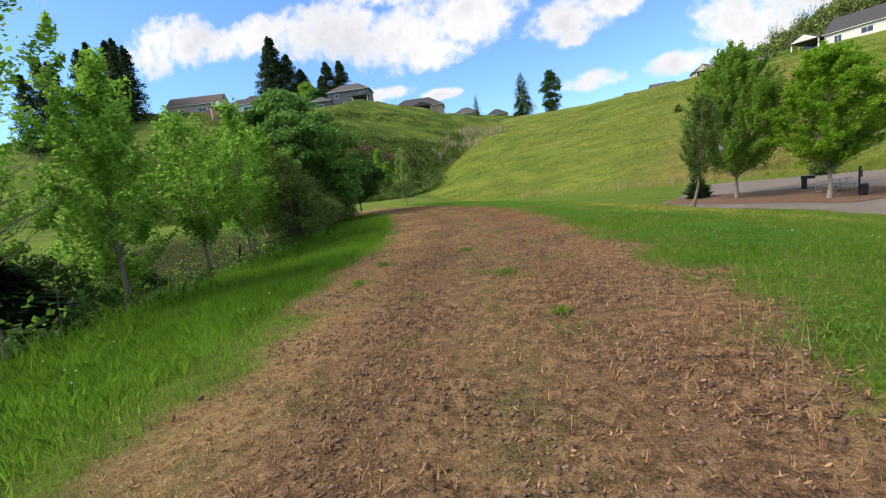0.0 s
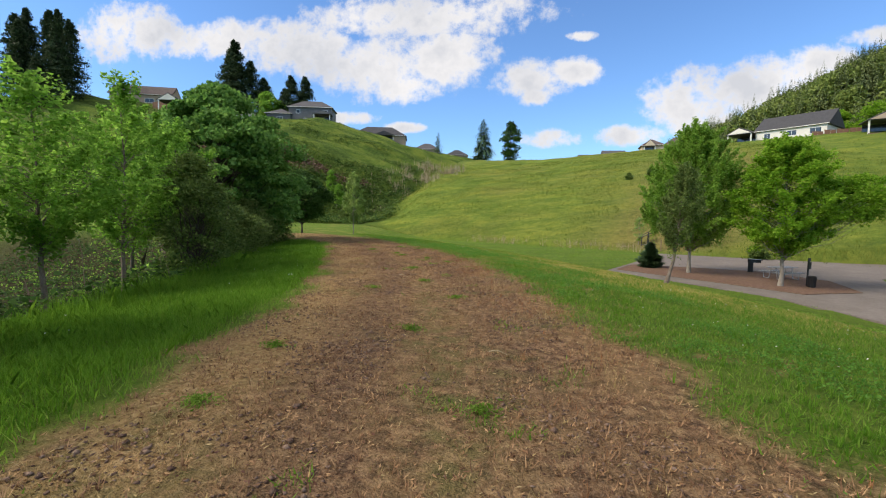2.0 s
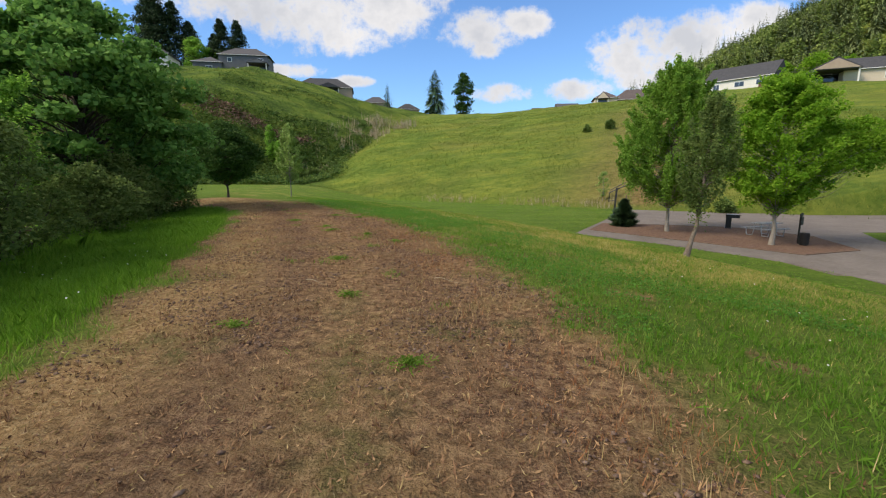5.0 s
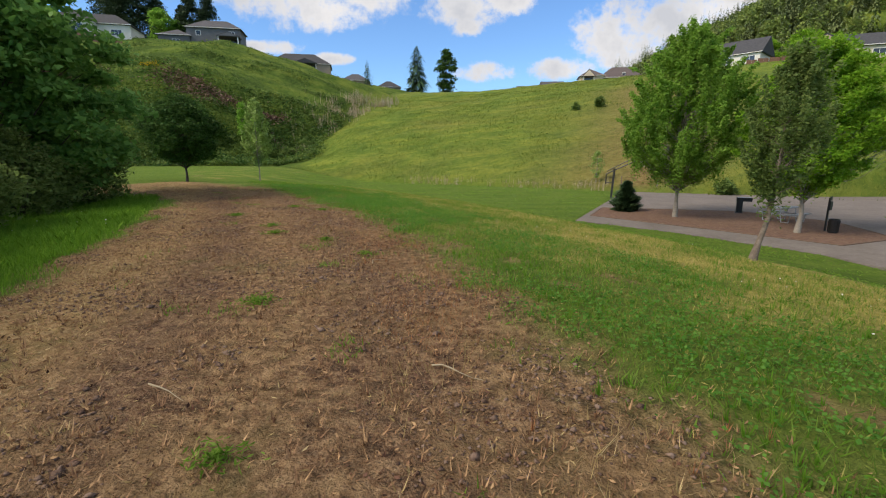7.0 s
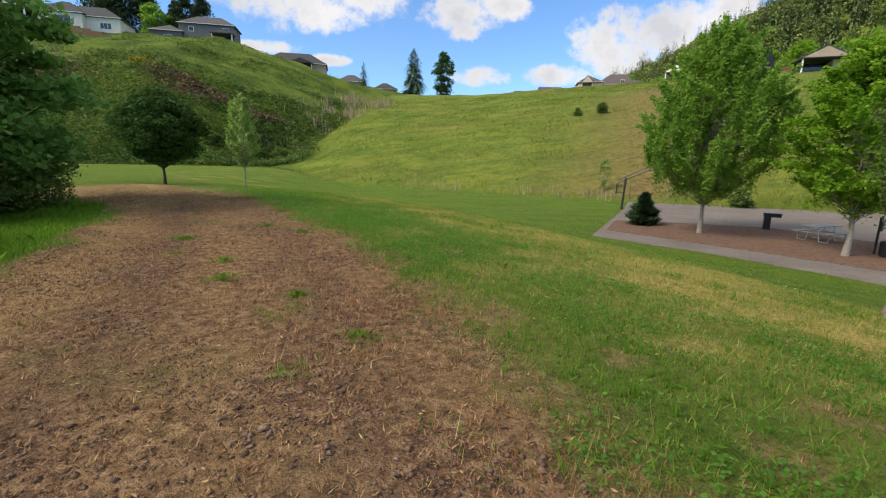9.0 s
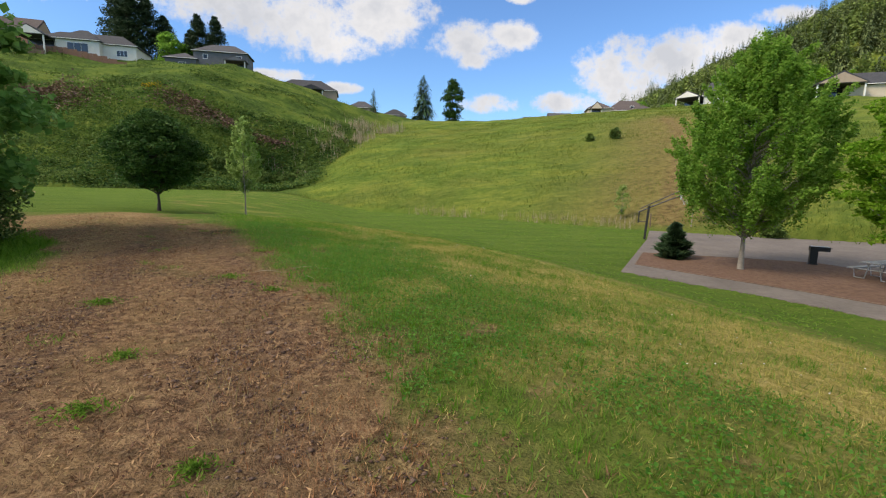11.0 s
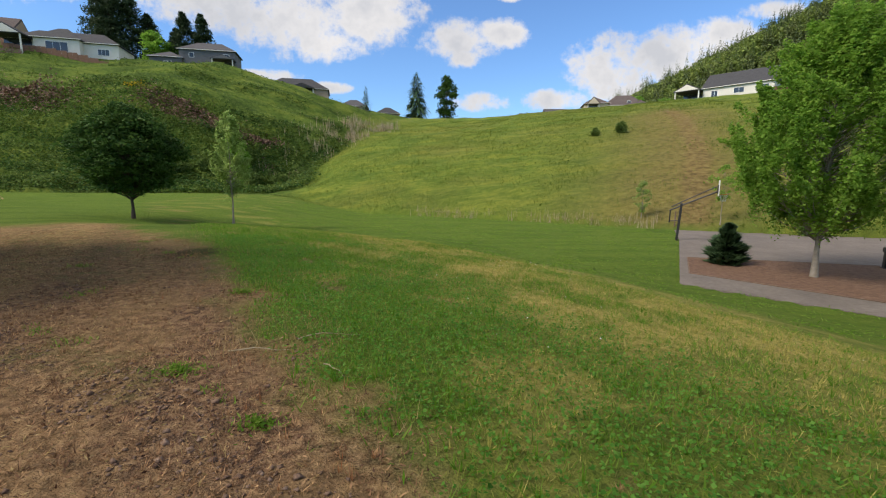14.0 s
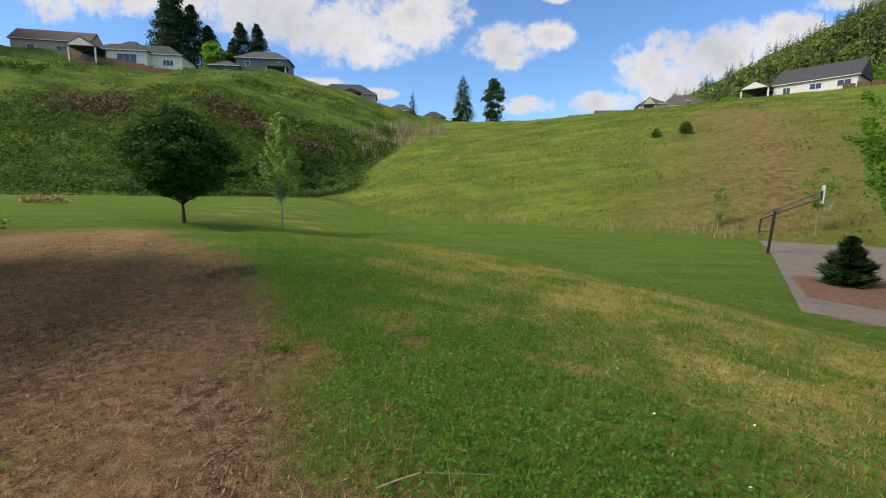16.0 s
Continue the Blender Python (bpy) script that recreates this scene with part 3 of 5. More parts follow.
    bp.inputs["Strength"].default_value, bp.inputs["Distance"].default_value = 1.0, 0.06
    l.new(calc("ADD", calc("MULTIPLY", noise_at(11, 7), 1.8, False), noise_at(60, 4), False), bp.inputs["Height"])
    l.new(bp.outputs[0], bsdf.inputs["Normal"])


ground_nodes()


def slab(poly, z0, z1):
    bm = bmesh.new()
    top = [bm.verts.new((x, y, z1)) for x, y in poly]
    low = [bm.verts.new((x, y, z0)) for x, y in poly]
    bm.faces.new(top)
    bm.faces.new(low[::-1])
    for i in range(len(poly)):
        j = (i + 1) % len(poly)
        bm.faces.new((top[i], low[i], low[j], top[j]))
    return bm


court = tagged(part("pavement", slab(COURT, COURT_Z - 0.2, COURT_Z), ASPHALT, None), "worn grey asphalt court and footpath", "pavement", kind="structure")
bed = tagged(part("mulch_bed", slab(BED, COURT_Z - 0.1, COURT_Z + 0.02), MULCH, None), "reddish bark mulch bed on the court", "mulch", kind="structure")




# ---- trees ----
def support(x, y):
    """Height of the ground or pavement."""
    if inside(np.array(x), np.array(y), BED):
        return COURT_Z + 0.02
    return COURT_Z if inside(np.array(x), np.array(y), COURT) else float(height(x, y))


def broadleaf(name, label, x, y, tall, clear, wide, leaf_mat, bark, seed, count=9000, leaf=0.14, clumps=70, spread=0.45, lean=(0, 0), trunk_r=None, shape=1.0, lobes=(), group="", stems=1, aspect=0.6, droop=0.2, sink=0.06, outer=0.5, category="tree", bent=1.3, flat=0.62, spray=0.0, rise=1.0):
    """A tree: trunk, limbs to every clump, and a crown of leaf clumps. shape over 1 puts the widest part high, under 1 low."""
    rng = np.random.default_rng(seed)
    root = thing(name, label, category, pose(x, y, support(x, y) - sink), group)
    r0 = trunk_r or tall * 0.015
    crown_h = tall - clear
    h = rng.uniform(0, 1, clumps) ** 0.9
    rad = np.sin(np.pi * np.clip(h, 0.03, 0.985) ** shape) ** 0.7
    ang = np.arange(clumps) * 2.39996 + rng.normal(0, 0.3, clumps)
    rr = wide * rad * rng.uniform(outer**2, 1, clumps) ** 0.5
    c = np.stack([np.cos(ang) * rr, np.sin(ang) * rr, clear + 0.03 * tall + h * crown_h * 0.95], -1)
    for lx, ly, lz, lr, ln in lobes:
        d = rng.normal(size=(ln, 3))
        d /= np.linalg.norm(d, axis=1, keepdims=True)
        c = np.concatenate([c, np.array([lx, ly, lz]) + d * lr * rng.uniform(0.3, 1, (ln, 1)) ** 0.5 * np.array([1, 1, 0.75])])
    leanv = np.array([lean[0], lean[1], 0.0])
    c = c + leanv * (np.clip(c[:, 2:3], 0, None) / tall) ** bent
    runs, limbs = [], []
    for s in range(stems):
        off = np.zeros(3) if stems == 1 else np.append(rng.normal(0, 0.22 * wide, 2), 0)
        tz = np.linspace(0, 1, 9)
        top = tall * (0.9 if stems == 1 else rng.uniform(0.5, 0.85))
        p = tz[:, None] * np.array([[0, 0, top]]) + leanv * (tz[:, None] * top / tall) ** bent + off * (0.3 + tz[:, None])
        p[1:, :2] += rng.normal(0, 0.01 * tall, (8, 2)) * (0.4 if stems == 1 else 0.8)
        flare = 1 + 0.6 * np.exp(-tz * 22)
        runs.append((p, r0 * flare * (1 - 0.88 * tz) * (1 if stems == 1 else 0.5)))
    main = runs[0][0]
    for q in c:
        t0 = np.clip((q[2] - 0.45 * np.hypot(*q[:2]) - 0.08 * crown_h) / (tall * 0.9), max(0.75 * clear / tall, 0.05), 0.93)
        a = np.array([np.interp(t0, np.linspace(0, 1, 9), main[:, k]) for k in range(3)])
        mid = a * 0.45 + q * 0.55 + np.array([0, 0, -0.07 * np.linalg.norm(q - a)])
        ra = r0 * (1 - 0.88 * t0) * 0.36
        limbs.append((np.array([a, a * 0.7 + q * 0.3, mid, q]), [ra, ra * 0.7, ra * 0.42, ra * 0.12]))
    if stems == 1:
        part("trunk", tube_mesh("trunk", runs, bark, 10), bark, root)
    else:
        for run in runs:
            part("stem", tube_mesh("stem", [run], bark, 6), bark, root)
    part("limbwork", tube_mesh("limbwork", limbs, bark, 5), bark, root, kind="stuff")
    per = max(1, count // len(c))
    sc = spread * rng.uniform(0.6, 1.4, len(c))
    d = rng.normal(size=(len(c), per, 3))
    d /= np.linalg.norm(d, axis=2, keepdims=True)
    d *= rng.uniform(0.1, 1, (len(c), per, 1)) ** 0.6
    pts = c[:, None] + d * sc[:, None, None] * np.array([1, 1, flat])
    pts[..., 2] -= 0.25 * (d[..., 0] ** 2 + d[..., 1] ** 2) * sc[:, None]
    if spray:
        # leaves strung along short shoots that point outward and up
        axis = c - np.append(leanv[:2], 0) * (np.clip(c[:, 2:3], 0, None) / tall) ** bent
        axis[:, 2] = rise * np.linalg.norm(axis[:, :2], axis=1) + 0.25 * rise
        axis += rng.normal(0, 0.3, axis.shape) * np.linalg.norm(axis, axis=1, keepdims=True)
        axis /= np.linalg.norm(axis, axis=1, keepdims=True) + 1e-9
        u = rng.uniform(-1, 1, (len(c), per, 1))
        pts = c[:, None] + axis[:, None] * u * spray * sc[:, None, None] / spread + d * sc[:, None, None] * (0.62 - 0.3 * u)
    pts = pts.reshape(-1, 3)
    pts = pts[pts[:, 2] > 0.05]
    part("crown", mesh_np("crown", *leaves(rng, pts, leaf, aspect, 0.4, droop), leaf_mat), leaf_mat, root, kind="stuff")
    return root


def fronds(rng, tall, wide, tiers, per, low=0.08, droop=0.35, ragged=0.3, power=0.9, slim=1.0):
    """Quads of drooping conifer boughs round an upright axis, longer on some sides than on others."""
    t = np.repeat(np.linspace(low, 0.985, tiers), per) + rng.normal(0, 0.6 / tiers, tiers * per)
    t = np.clip(t, low * 0.6, 0.99)
    n = len(t)
    ang = rng.uniform(0, 2 * np.pi, n)
    k = rng.uniform(0, 6.28, 4)
    uneven = 1 + ragged * (0.5 * np.sin(2 * ang + 9 * t + k[0]) + 0.5 * np.sin(ang + 23 * t + k[1]) + 0.3 * np.sin(3 * ang - 41 * t + k[2]))
    reach = wide * np.clip(1 - t, 0.015, 1) ** power * rng.uniform(1 - ragged, 1 + 0.6 * ragged, n) * uneven
    out = np.stack([np.cos(ang), np.sin(ang), np.zeros(n)], -1)
    side = np.stack([-np.sin(ang), np.cos(ang), np.zeros(n)], -1)
    start = rng.uniform(0.03, 0.55, n)[:, None]
    a = np.stack([0 * t, 0 * t, t * tall], -1) + out * reach[:, None] * start
    dz = np.array([0, 0, 1.0])
    dr = droop * rng.uniform(0.3, 1.5, n)
    m = a + out * reach[:, None] * (1 - start) * 0.55 + dz * (reach * 0.04)[:, None]
    e = a + out * reach[:, None] * (1 - start) - dz * (reach * dr)[:, None]
    w = ((reach * rng.uniform(0.04, 0.09, n) + 0.006 * wide) * slim)[:, None]
    v = np.stack([a, m + side * w - dz * w * 0.35, e, m - side * w - dz * w * 0.35], 1).reshape(-1, 3)
    return v, np.arange(4 * n).reshape(n, 4)


def conifer(name, label, x, y, tall, wide, seed, tiers=26, per=12, mat=None, low=0.06, group="", z=None, droop=0.35, ragged=0.45, power=0.62):
    rng = np.random.default_rng(seed)
    mat = mat or NEEDLE
    root = thing(name, label, "conifer", pose(x, y, support(x, y) - 0.05 if z is None else z), group)
    part("trunk", tube_mesh("trunk", [(np.array([[0, 0, 0], [0, 0, tall * 0.5], [0, 0, tall * 0.97]]), [tall * 0.014, tall * 0.008, tall * 0.001])], BARK_DARK, 8), BARK_DARK, root)
    big = fronds(rng, tall, wide, tiers, per * 2, low, droop, ragged, power)
    small = fronds(rng, tall, wide * 0.8, tiers * 2, per * 2, low, droop * 0.4, ragged, power, 0.8)
    part("crown", mesh_np("crown", *join_np([big, small]), mat), mat, root, kind="stuff")
    return root


def far_fir(label, x, y, tall, wide, seed, group, count=7000):
    """A tall fir seen from afar: level boughs of short needle sprays, ragged and gapped."""
    rng = np.random.default_rng(seed)
    root = thing("fir_tree", label, "conifer", pose(x, y, support(x, y) - 0.05), group)
    part("trunk", tube_mesh("trunk", [(np.array([[0, 0, 0], [0, 0, tall * 0.5], [0, 0, tall * 0.97]]), [tall * 0.014, tall * 0.008, tall * 0.001])], BARK_DARK, 8), BARK_DARK, root)
    boughs = 230
    t = 0.05 + 0.94 * rng.uniform(0, 1, boughs) ** 0.85
    ang = rng.uniform(0, 2 * np.pi, boughs)
    reach = wide * np.clip(1.03 - t, 0.02, 1) ** 0.7 * rng.uniform(0.45, 1.15, boughs)
    k = rng.integers(0, boughs, count)
    u = rng.uniform(0.05, 1, count) ** 0.7
    spread = (0.1 + 0.16 * u) * reach[k] * rng.normal(0, 1, count)
    px = np.cos(ang[k]) * u * reach[k] - np.sin(ang[k]) * spread
    py = np.sin(ang[k]) * u * reach[k] + np.cos(ang[k]) * spread
    pz = t[k] * tall - 0.16 * u**2 * reach[k] + rng.normal(0, 0.012 * tall, count)
    pts = np.stack([px, py, np.clip(pz, 0.1, tall)], -1)
    tip = np.stack([0 * t[:60], 0 * t[:60], np.linspace(0.93, 0.995, 60) * tall], -1) + rng.normal(0, 0.09, (60, 3))
    part("crown", mesh_np("crown", *leaves(rng, np.concatenate([pts, tip]), 0.036 * tall, 0.34, 0.9, 0.25), NEEDLE), NEEDLE, root, kind="stuff")
    return root


broadleaf("maple_tree", "tall upright green maple in the mulch bed", 11.8, 36.4, 9.9, 2.2, 3.5, LEAF_MAPLE, BARK_PALE, 11, 90000, 0.15, 330, 0.44, shape=0.66, outer=0.25, trunk_r=0.1, droop=-0.3, spray=0.8, rise=2.0)
broadleaf("maple_tree", "spreading bright green maple beside the picnic table", 14.7, 31.0, 8.3, 2.0, 2.4, LEAF_BRIGHT, BARK_PALE, 12, 52000, 0.17, 240, 0.48, lobes=[(3.5, 0.3, 5.0, 1.7, 55)], shape=0.72, outer=0.35, trunk_r=0.1, spray=0.7, rise=0.3)
broadleaf("young_tree", "thin leaning grey-green tree on the bank", 4.7, 19.5, 3.95, 1.3, 0.72, LEAF_OLIVE, BARK, 13, 15000, 0.075, 110, 0.24, spray=0.36, rise=1.2, lean=(0.55, 0.2), bent=0.6, shape=0.8, outer=0.25, trunk_r=0.06)
broadleaf("round_tree", "round dark-leaved maple on the lawn", -20.7, 43.9, 6.1, 1.55, 2.75, LEAF_DARK, BARK_DARK, 14, 36000, 0.19, 260, 0.6, shape=0.78, outer=0.4, trunk_r=0.085)
broadleaf("sapling", "thin pale green sapling on the lawn", -16.9, 47.8, 6.8, 1.9, 1.15, LEAF_PALE, BARK_PALE, 15, 11000, 0.14, 90, 0.34, spray=0.4, rise=1.2, shape=0.75, outer=0.2, trunk_r=0.055)
broadleaf("bigleaf_maple", "large dark bigleaf maple overhanging the trail", -15.4, 24.0, 8.3, 0.5, 4.2, LEAF_BIG, BARK_DARK, 16, 62000, 0.2, 230, 0.75, shape=0.8, outer=0.5, aspect=0.85, droop=0.5, trunk_r=0.2, flat=0.5)
for i, (x, y, tall, wide) in enumerate([(-9.5, 10.4, 4.5, 1.2), (-9.9, 12.6, 5.0, 1.35), (-8.34, 6.95, 4.6, 1.0), (-8.65, 5.1, 7.4, 2.0), (-11.2, 14.2, 5.0, 1.2), (-11.6, 9.2, 4.6, 1.3), (-12.4, 17.6, 5.2, 1.4), (-11.0, 5.6, 5.6, 1.3), (-9.9, 1.6, 5.4, 1.3)]):
    broadleaf("young_tree", "slender light green young tree by the ravine", x, y, tall, 1.35, wide, LEAF_LOCUST, BARK, 20 + i, 10000, 0.1, 75, 0.3, spray=0.42, rise=0.7, group="young trees by the ravine", shape=0.8, outer=0.25, trunk_r=0.055, lean=((i % 3 - 1) * 0.25, 0.1))
SHRUB = "dense dark brown-green shrub beside the trail"
broadleaf("dark_shrub", SHRUB, -9.3, 14.2, 3.3, 0.15, 1.15, LEAF_SHRUB, BARK_DARK, 31, 15000, 0.085, 120, 0.34, stems=8, outer=0.3, shape=0.75, category="shrub")
for i, (x, y, tall, wide) in enumerate([(-11.4, 7.6, 2.8, 1.3), (-10.9, 3.4, 2.4, 1.2), (-13.0, 10.6, 3.0, 1.5)]):
    broadleaf("dark_shrub", "dark shrub growing in the ravine", x, y, tall, 0.1, wide, LEAF_DARK, BARK_DARK, 90 + i, 9000, 0.1, 90, 0.36, stems=5, outer=0.3, shape=0.75, category="shrub")
broadleaf("dark_shrub", SHRUB, -10.6, 16.2, 3.0, 0.1, 1.2, LEAF_SHRUB, BARK_DARK, 32, 12000, 0.09, 100, 0.36, stems=7, outer=0.3, shape=0.75, category="shrub")
for i, (x, y, tall, wide) in enumerate([(-12.9, 22.4, 2.3, 1.5), (-13.6, 25.6, 2.1, 1.5), (-11.6, 19.6, 2.0, 1.2), (-15.6, 27.0, 2.2, 1.3), (-19.0, 27.0, 3.0, 1.6)]):
    broadleaf("shrub", "olive green leafy shrub at the edge of the trail", x, y, tall, 0.05, wide, LEAF_SHRUB if i % 2 else LEAF_OLIVE, BARK_DARK, 40 + i, 9000, 0.11, 90, 0.4, stems=6, outer=0.35, shape=0.7, group="shrubs along the trail", category="shrub")
for i, (x, y, tall, wide, lf) in enumerate([(-28.9, 100.5, 3.6, 2.0, LEAF_SHRUB), (25.0, 90.8, 1.7, 1.0, LEAF_SHRUB), (21.2, 91.6, 1.2, 0.5, LEAF_SHRUB), (23.5, 50.8, 1.2, 0.9, LEAF_SHRUB)]):
    broadleaf("shrub", "small dark shrub standing on the grass", x, y, tall, 0.05, wide, lf, BARK_DARK, 50 + i, 2600, 0.22, 40, 0.45, stems=4, outer=0.3, category="shrub")
for i, (x, y, tall, wide) in enumerate([(18.9, 54.0, 4.6, 1.1), (14.2, 57.6, 3.2, 0.6)]):
    broadleaf("sapling", "young staked sapling at the foot of the hill", x, y, tall, 1.9 if i == 0 else 0.5, wide, LEAF_MAPLE if i == 0 else LEAF_PALE, BARK_PALE, 60 + i, 1500, 0.14, 40, 0.3, trunk_r=0.035, group="saplings at the foot of the hill")
for i, (x, y, tall, wide) in enumerate([(-44.0, 107.0, 8.0, 1.1), (-41.5, 106.0, 6.0, 1.0), (-34.0, 104.0, 2.6, 1.5), (-47.5, 104.0, 2.2, 1.6), (-52.0, 103.0, 1.8, 1.6), (-38.5, 103.0, 2.2, 1.5)]):
    broadleaf("willow", "pale green thicket tree at the gully mouth", x, y, tall, 0.2, wide, LEAF_LOCUST if i < 2 else LEAF_SHRUB, BARK, 70 + i, 4500, 0.3, 60, 0.7, stems=3, outer=0.3, group="gully thicket")
conifer("spruce_bush", "dark drooping young spruce at the edge of the ravine", -10.2, 6.1, 2.6, 1.15, 82, 64, 60, NEEDLE_SPRUCE, 0.03, droop=0.05, power=0.6, ragged=0.35)
conifer("spruce_bush", "dark green young spruce in the mulch bed", 10.1, 39.4, 2.0, 0.88, 81, 50, 50, NEEDLE_SPRUCE, 0.02, droop=-0.15, power=0.5, ragged=0.35)
TALL = "tall dark fir behind the houses"
for i, (x, y, tall, wide) in enumerate([(-122, 188, 36, 6), (-116, 190, 29, 6), (-127, 192, 31, 6.5), (-111, 192, 23, 5), (-97, 190, 24, 4.6), (-91, 191, 25.5, 4.8), (-102, 194, 20, 4.2), (-86, 196, 15, 4)]):
    far_fir(TALL, x, y, tall, wide * 1.85, 100 + i, "firs behind the houses", 10000)
for i, (x, y, tall, wide) in enumerate([(-146, 130, 26, 5), (-152, 133, 29, 5.5), (-158, 128, 27, 5.5), (-151, 139, 27, 5.5), (-164, 132, 29, 6), (-158, 141, 30, 6), (-171, 126, 28, 6), (-167, 138, 30, 6), (-177, 120, 28, 6), (-182, 130, 30, 6), (-149, 126, 17, 4.5)]):
    far_fir("dense dark fir at the top of the meadow", x, y, tall, wide * 1.3, 120 + i, "fir stand on the meadow")
conifer("fir_tree", "broad-based fir on the saddle skyline", -13.8, 212, 19.5, 5.2, 140, 24, 16, NEEDLE_SPRUCE, power=0.6)
broadleaf("cottonwood", "loose open-crowned tree on the saddle skyline", -1.2, 213, 20, 1.5, 4.6, LEAF_DARK, BARK, 141, 8000, 0.7, 70, 1.7, outer=0.3)
conifer("fir_tree", "thin young fir beside the far roofs", -35.5, 215, 11.5, 2.4, 142, 18, 10, NEEDLE_SPRUCE)
for i, (x, y, tall, wide) in enumerate([(-106, 186, 16, 5), (-101, 188, 13, 4.5)]):
    broadleaf("garden_tree", "rounded light green tree between firs", x, y, tall, 1.5, wide, LEAF_LOCUST, BARK, 145 + i, 5000, 0.8, 60, 1.8, outer=0.3)
for i, (x, y, tall, wide) in enumerate([(62, 196, 9, 3), (70, 190, 10, 3.4), (78, 186, 9, 3.6), (85, 178, 8, 3.6), (98, 158, 11, 4.5), (104, 152, 12, 5), (112, 150, 11, 5)]):
    broadleaf("garden_tree", "lime green leafy tree behind a house", x, y, tall, 0.5, wide, LEAF_BRIGHT if i > 2 else LEAF_LOCUST, BARK, 150 + i, 4000, 0.7, 50, 1.5, outer=0.3, group="trees behind the hilltop house")


def far_woods():
    """The wooded mountain: firs and leafy trees too far to count, distance haze in their colours."""
    rng = np.random.default_rng(7)
    firs, leafy = [], []
    while len(firs) + len(leafy) < 1900:
        x, y = rng.uniform(84, 300), rng.uniform(165, 275)
        if y < 0.3 * x + 128 or float(height(x, y)) < 20:
            continue
        z = float(height(x, y))
        if rng.uniform() < 0.62:
            v, f = fronds(rng, rng.uniform(10, 19), rng.uniform(2.6, 3.8), 13, 14, droop=0.5, ragged=0.3, power=0.85, slim=2.0)
            firs.append((v + np.array([x, y, z - 0.3]), f))
        else:
            n = 190
            d = rng.normal(size=(n, 3))
            d /= np.linalg.norm(d, axis=1, keepdims=True)
            v, f = leaves(rng, d * rng.uniform(0.5, 1.1, (n, 1)) * np.array([3.6, 3.6, 4.5]) + np.array([x, y, z + 5.5]), 1.15, 0.8)
            leafy.append((v, f))
    tagged(new("far_fir_woods", mesh_np("far_fir_woods", *join_np(firs), WOODS_FIR_HAZED)), "fir woods on the mountain slope", "woods", kind="stuff")
    tagged(new("far_leafy_woods", mesh_np("far_leafy_woods", *join_np(leafy), WOODS_LEAF_HAZED)), "light green leafy woods on the mountain slope", "woods", kind="stuff")


far_woods()


# ---- brush and grass ----
def scatter_leaves(name, label, mat, seed, x0, x1, y0, y1, n, keep, leaf, tall, category):
    """Low leafy cover on the ground where keep() says so."""
    rng = np.random.default_rng(seed)
    x, y = rng.uniform(x0, x1, n), rng.uniform(y0, y1, n)
    k = keep(x, y) > rng.uniform(0, 1, n)
    x, y = x[k], y[k]
    mound = np.clip(0.5 + 0.6 * ripple(x, y, 1.6 * tall, seed) + 0.3 * ripple(x, y, 0.6 * tall, seed + 1), 0.05, 1.4)
    z = height(x, y) + tall * mound * rng.uniform(0.35, 1, len(x))
    pts = np.stack([x, y, z], -1)
    return tagged(new(name, mesh_np(name, *leaves(rng, pts, leaf, 0.7, 0.7, 0.1), mat)), label, category, kind="stuff")


scatter_leaves("ravine_brush", "dark tangled brambles filling the ravine", LEAF_DARK, 201, -36, -5, -8, 40, 60000, ravine_keep, 0.15, 0.9, "brush")
scatter_leaves("ravine_ferns", "light green undergrowth in the ravine", LEAF_LOCUST, 202, -30, -5, -8, 40, 16000, ravine_keep, 0.13, 1.2, "brush")
GULLY = lambda x, y: smooth(0.2, 0.75, ripple(x * 0.35, y * 1.6, 4, 5) + 0.4 * ripple(x * 0.5, y, 2.5, 8) + 0.9 * np.exp(-(((x + 36 - 0.3 * (y - 105)) / 16) ** 2) - ((y - 112) / 16) ** 2))
scatter_leaves("bank_brambles", "dark green brambles on the terraced bank", LEAF_SHRUB, 203, -130, -14, 88, 160, 90000, lambda x, y: bank_mask(x, y) * GULLY(x, y) * (1 - smooth(125, 150, y)), 0.5, 1.2, "brush")
DEAD = lambda x, y: np.clip(sum(np.exp(-(((x - a) / r) ** 2) - ((y - b) / (0.28 * r)) ** 2) for a, b, r in ((-54, 114, 6), (-60, 114.5, 5), (-90, 114.5, 8), (-42, 113, 4), (-33, 108, 3))) * 1.5, 0, 1)
LOWER = lambda x, y: bank_mask(x, y) * (1 - smooth(-4, 4, y - 117 - 0.06 * (x + 60) + 3 * ripple(x, y, 6, 4))) * (1 - DEAD(x, y))
ridged = lambda x, y: smooth(-0.1, 0.45, ripple(x * 0.4, y * 2.0, 3.6, 9) + 0.4 * ripple(x, y, 1.8, 3))
gully_side = lambda x: 0.6 + 0.4 * smooth(-72, -58, x)
scatter_leaves("bank_thicket", "dark bramble thicket over the lower bank", LEAF_DARK, 208, -130, -16, 89, 124, 60000, lambda x, y: LOWER(x, y) * gully_side(x) * np.clip(ridged(x, y) + 0.25, 0, 1), 0.5, 2.2, "brush")
scatter_leaves("bank_scrub", "mid green scrub over the lower bank", LEAF_SHRUB, 209, -130, -16, 89, 126, 70000, lambda x, y: LOWER(x, y) * np.clip(ridged(x + 9, y + 1.5) + 0.15, 0, 1), 0.42, 2.4, "brush")
scatter_leaves("bank_fern", "light green bracken along the ridges of the bank", TUSSOCK, 210, -130, -18, 90, 128, 60000, lambda x, y: LOWER(x, y) * (1 - ridged(x, y)), 0.4, 1.5, "brush")
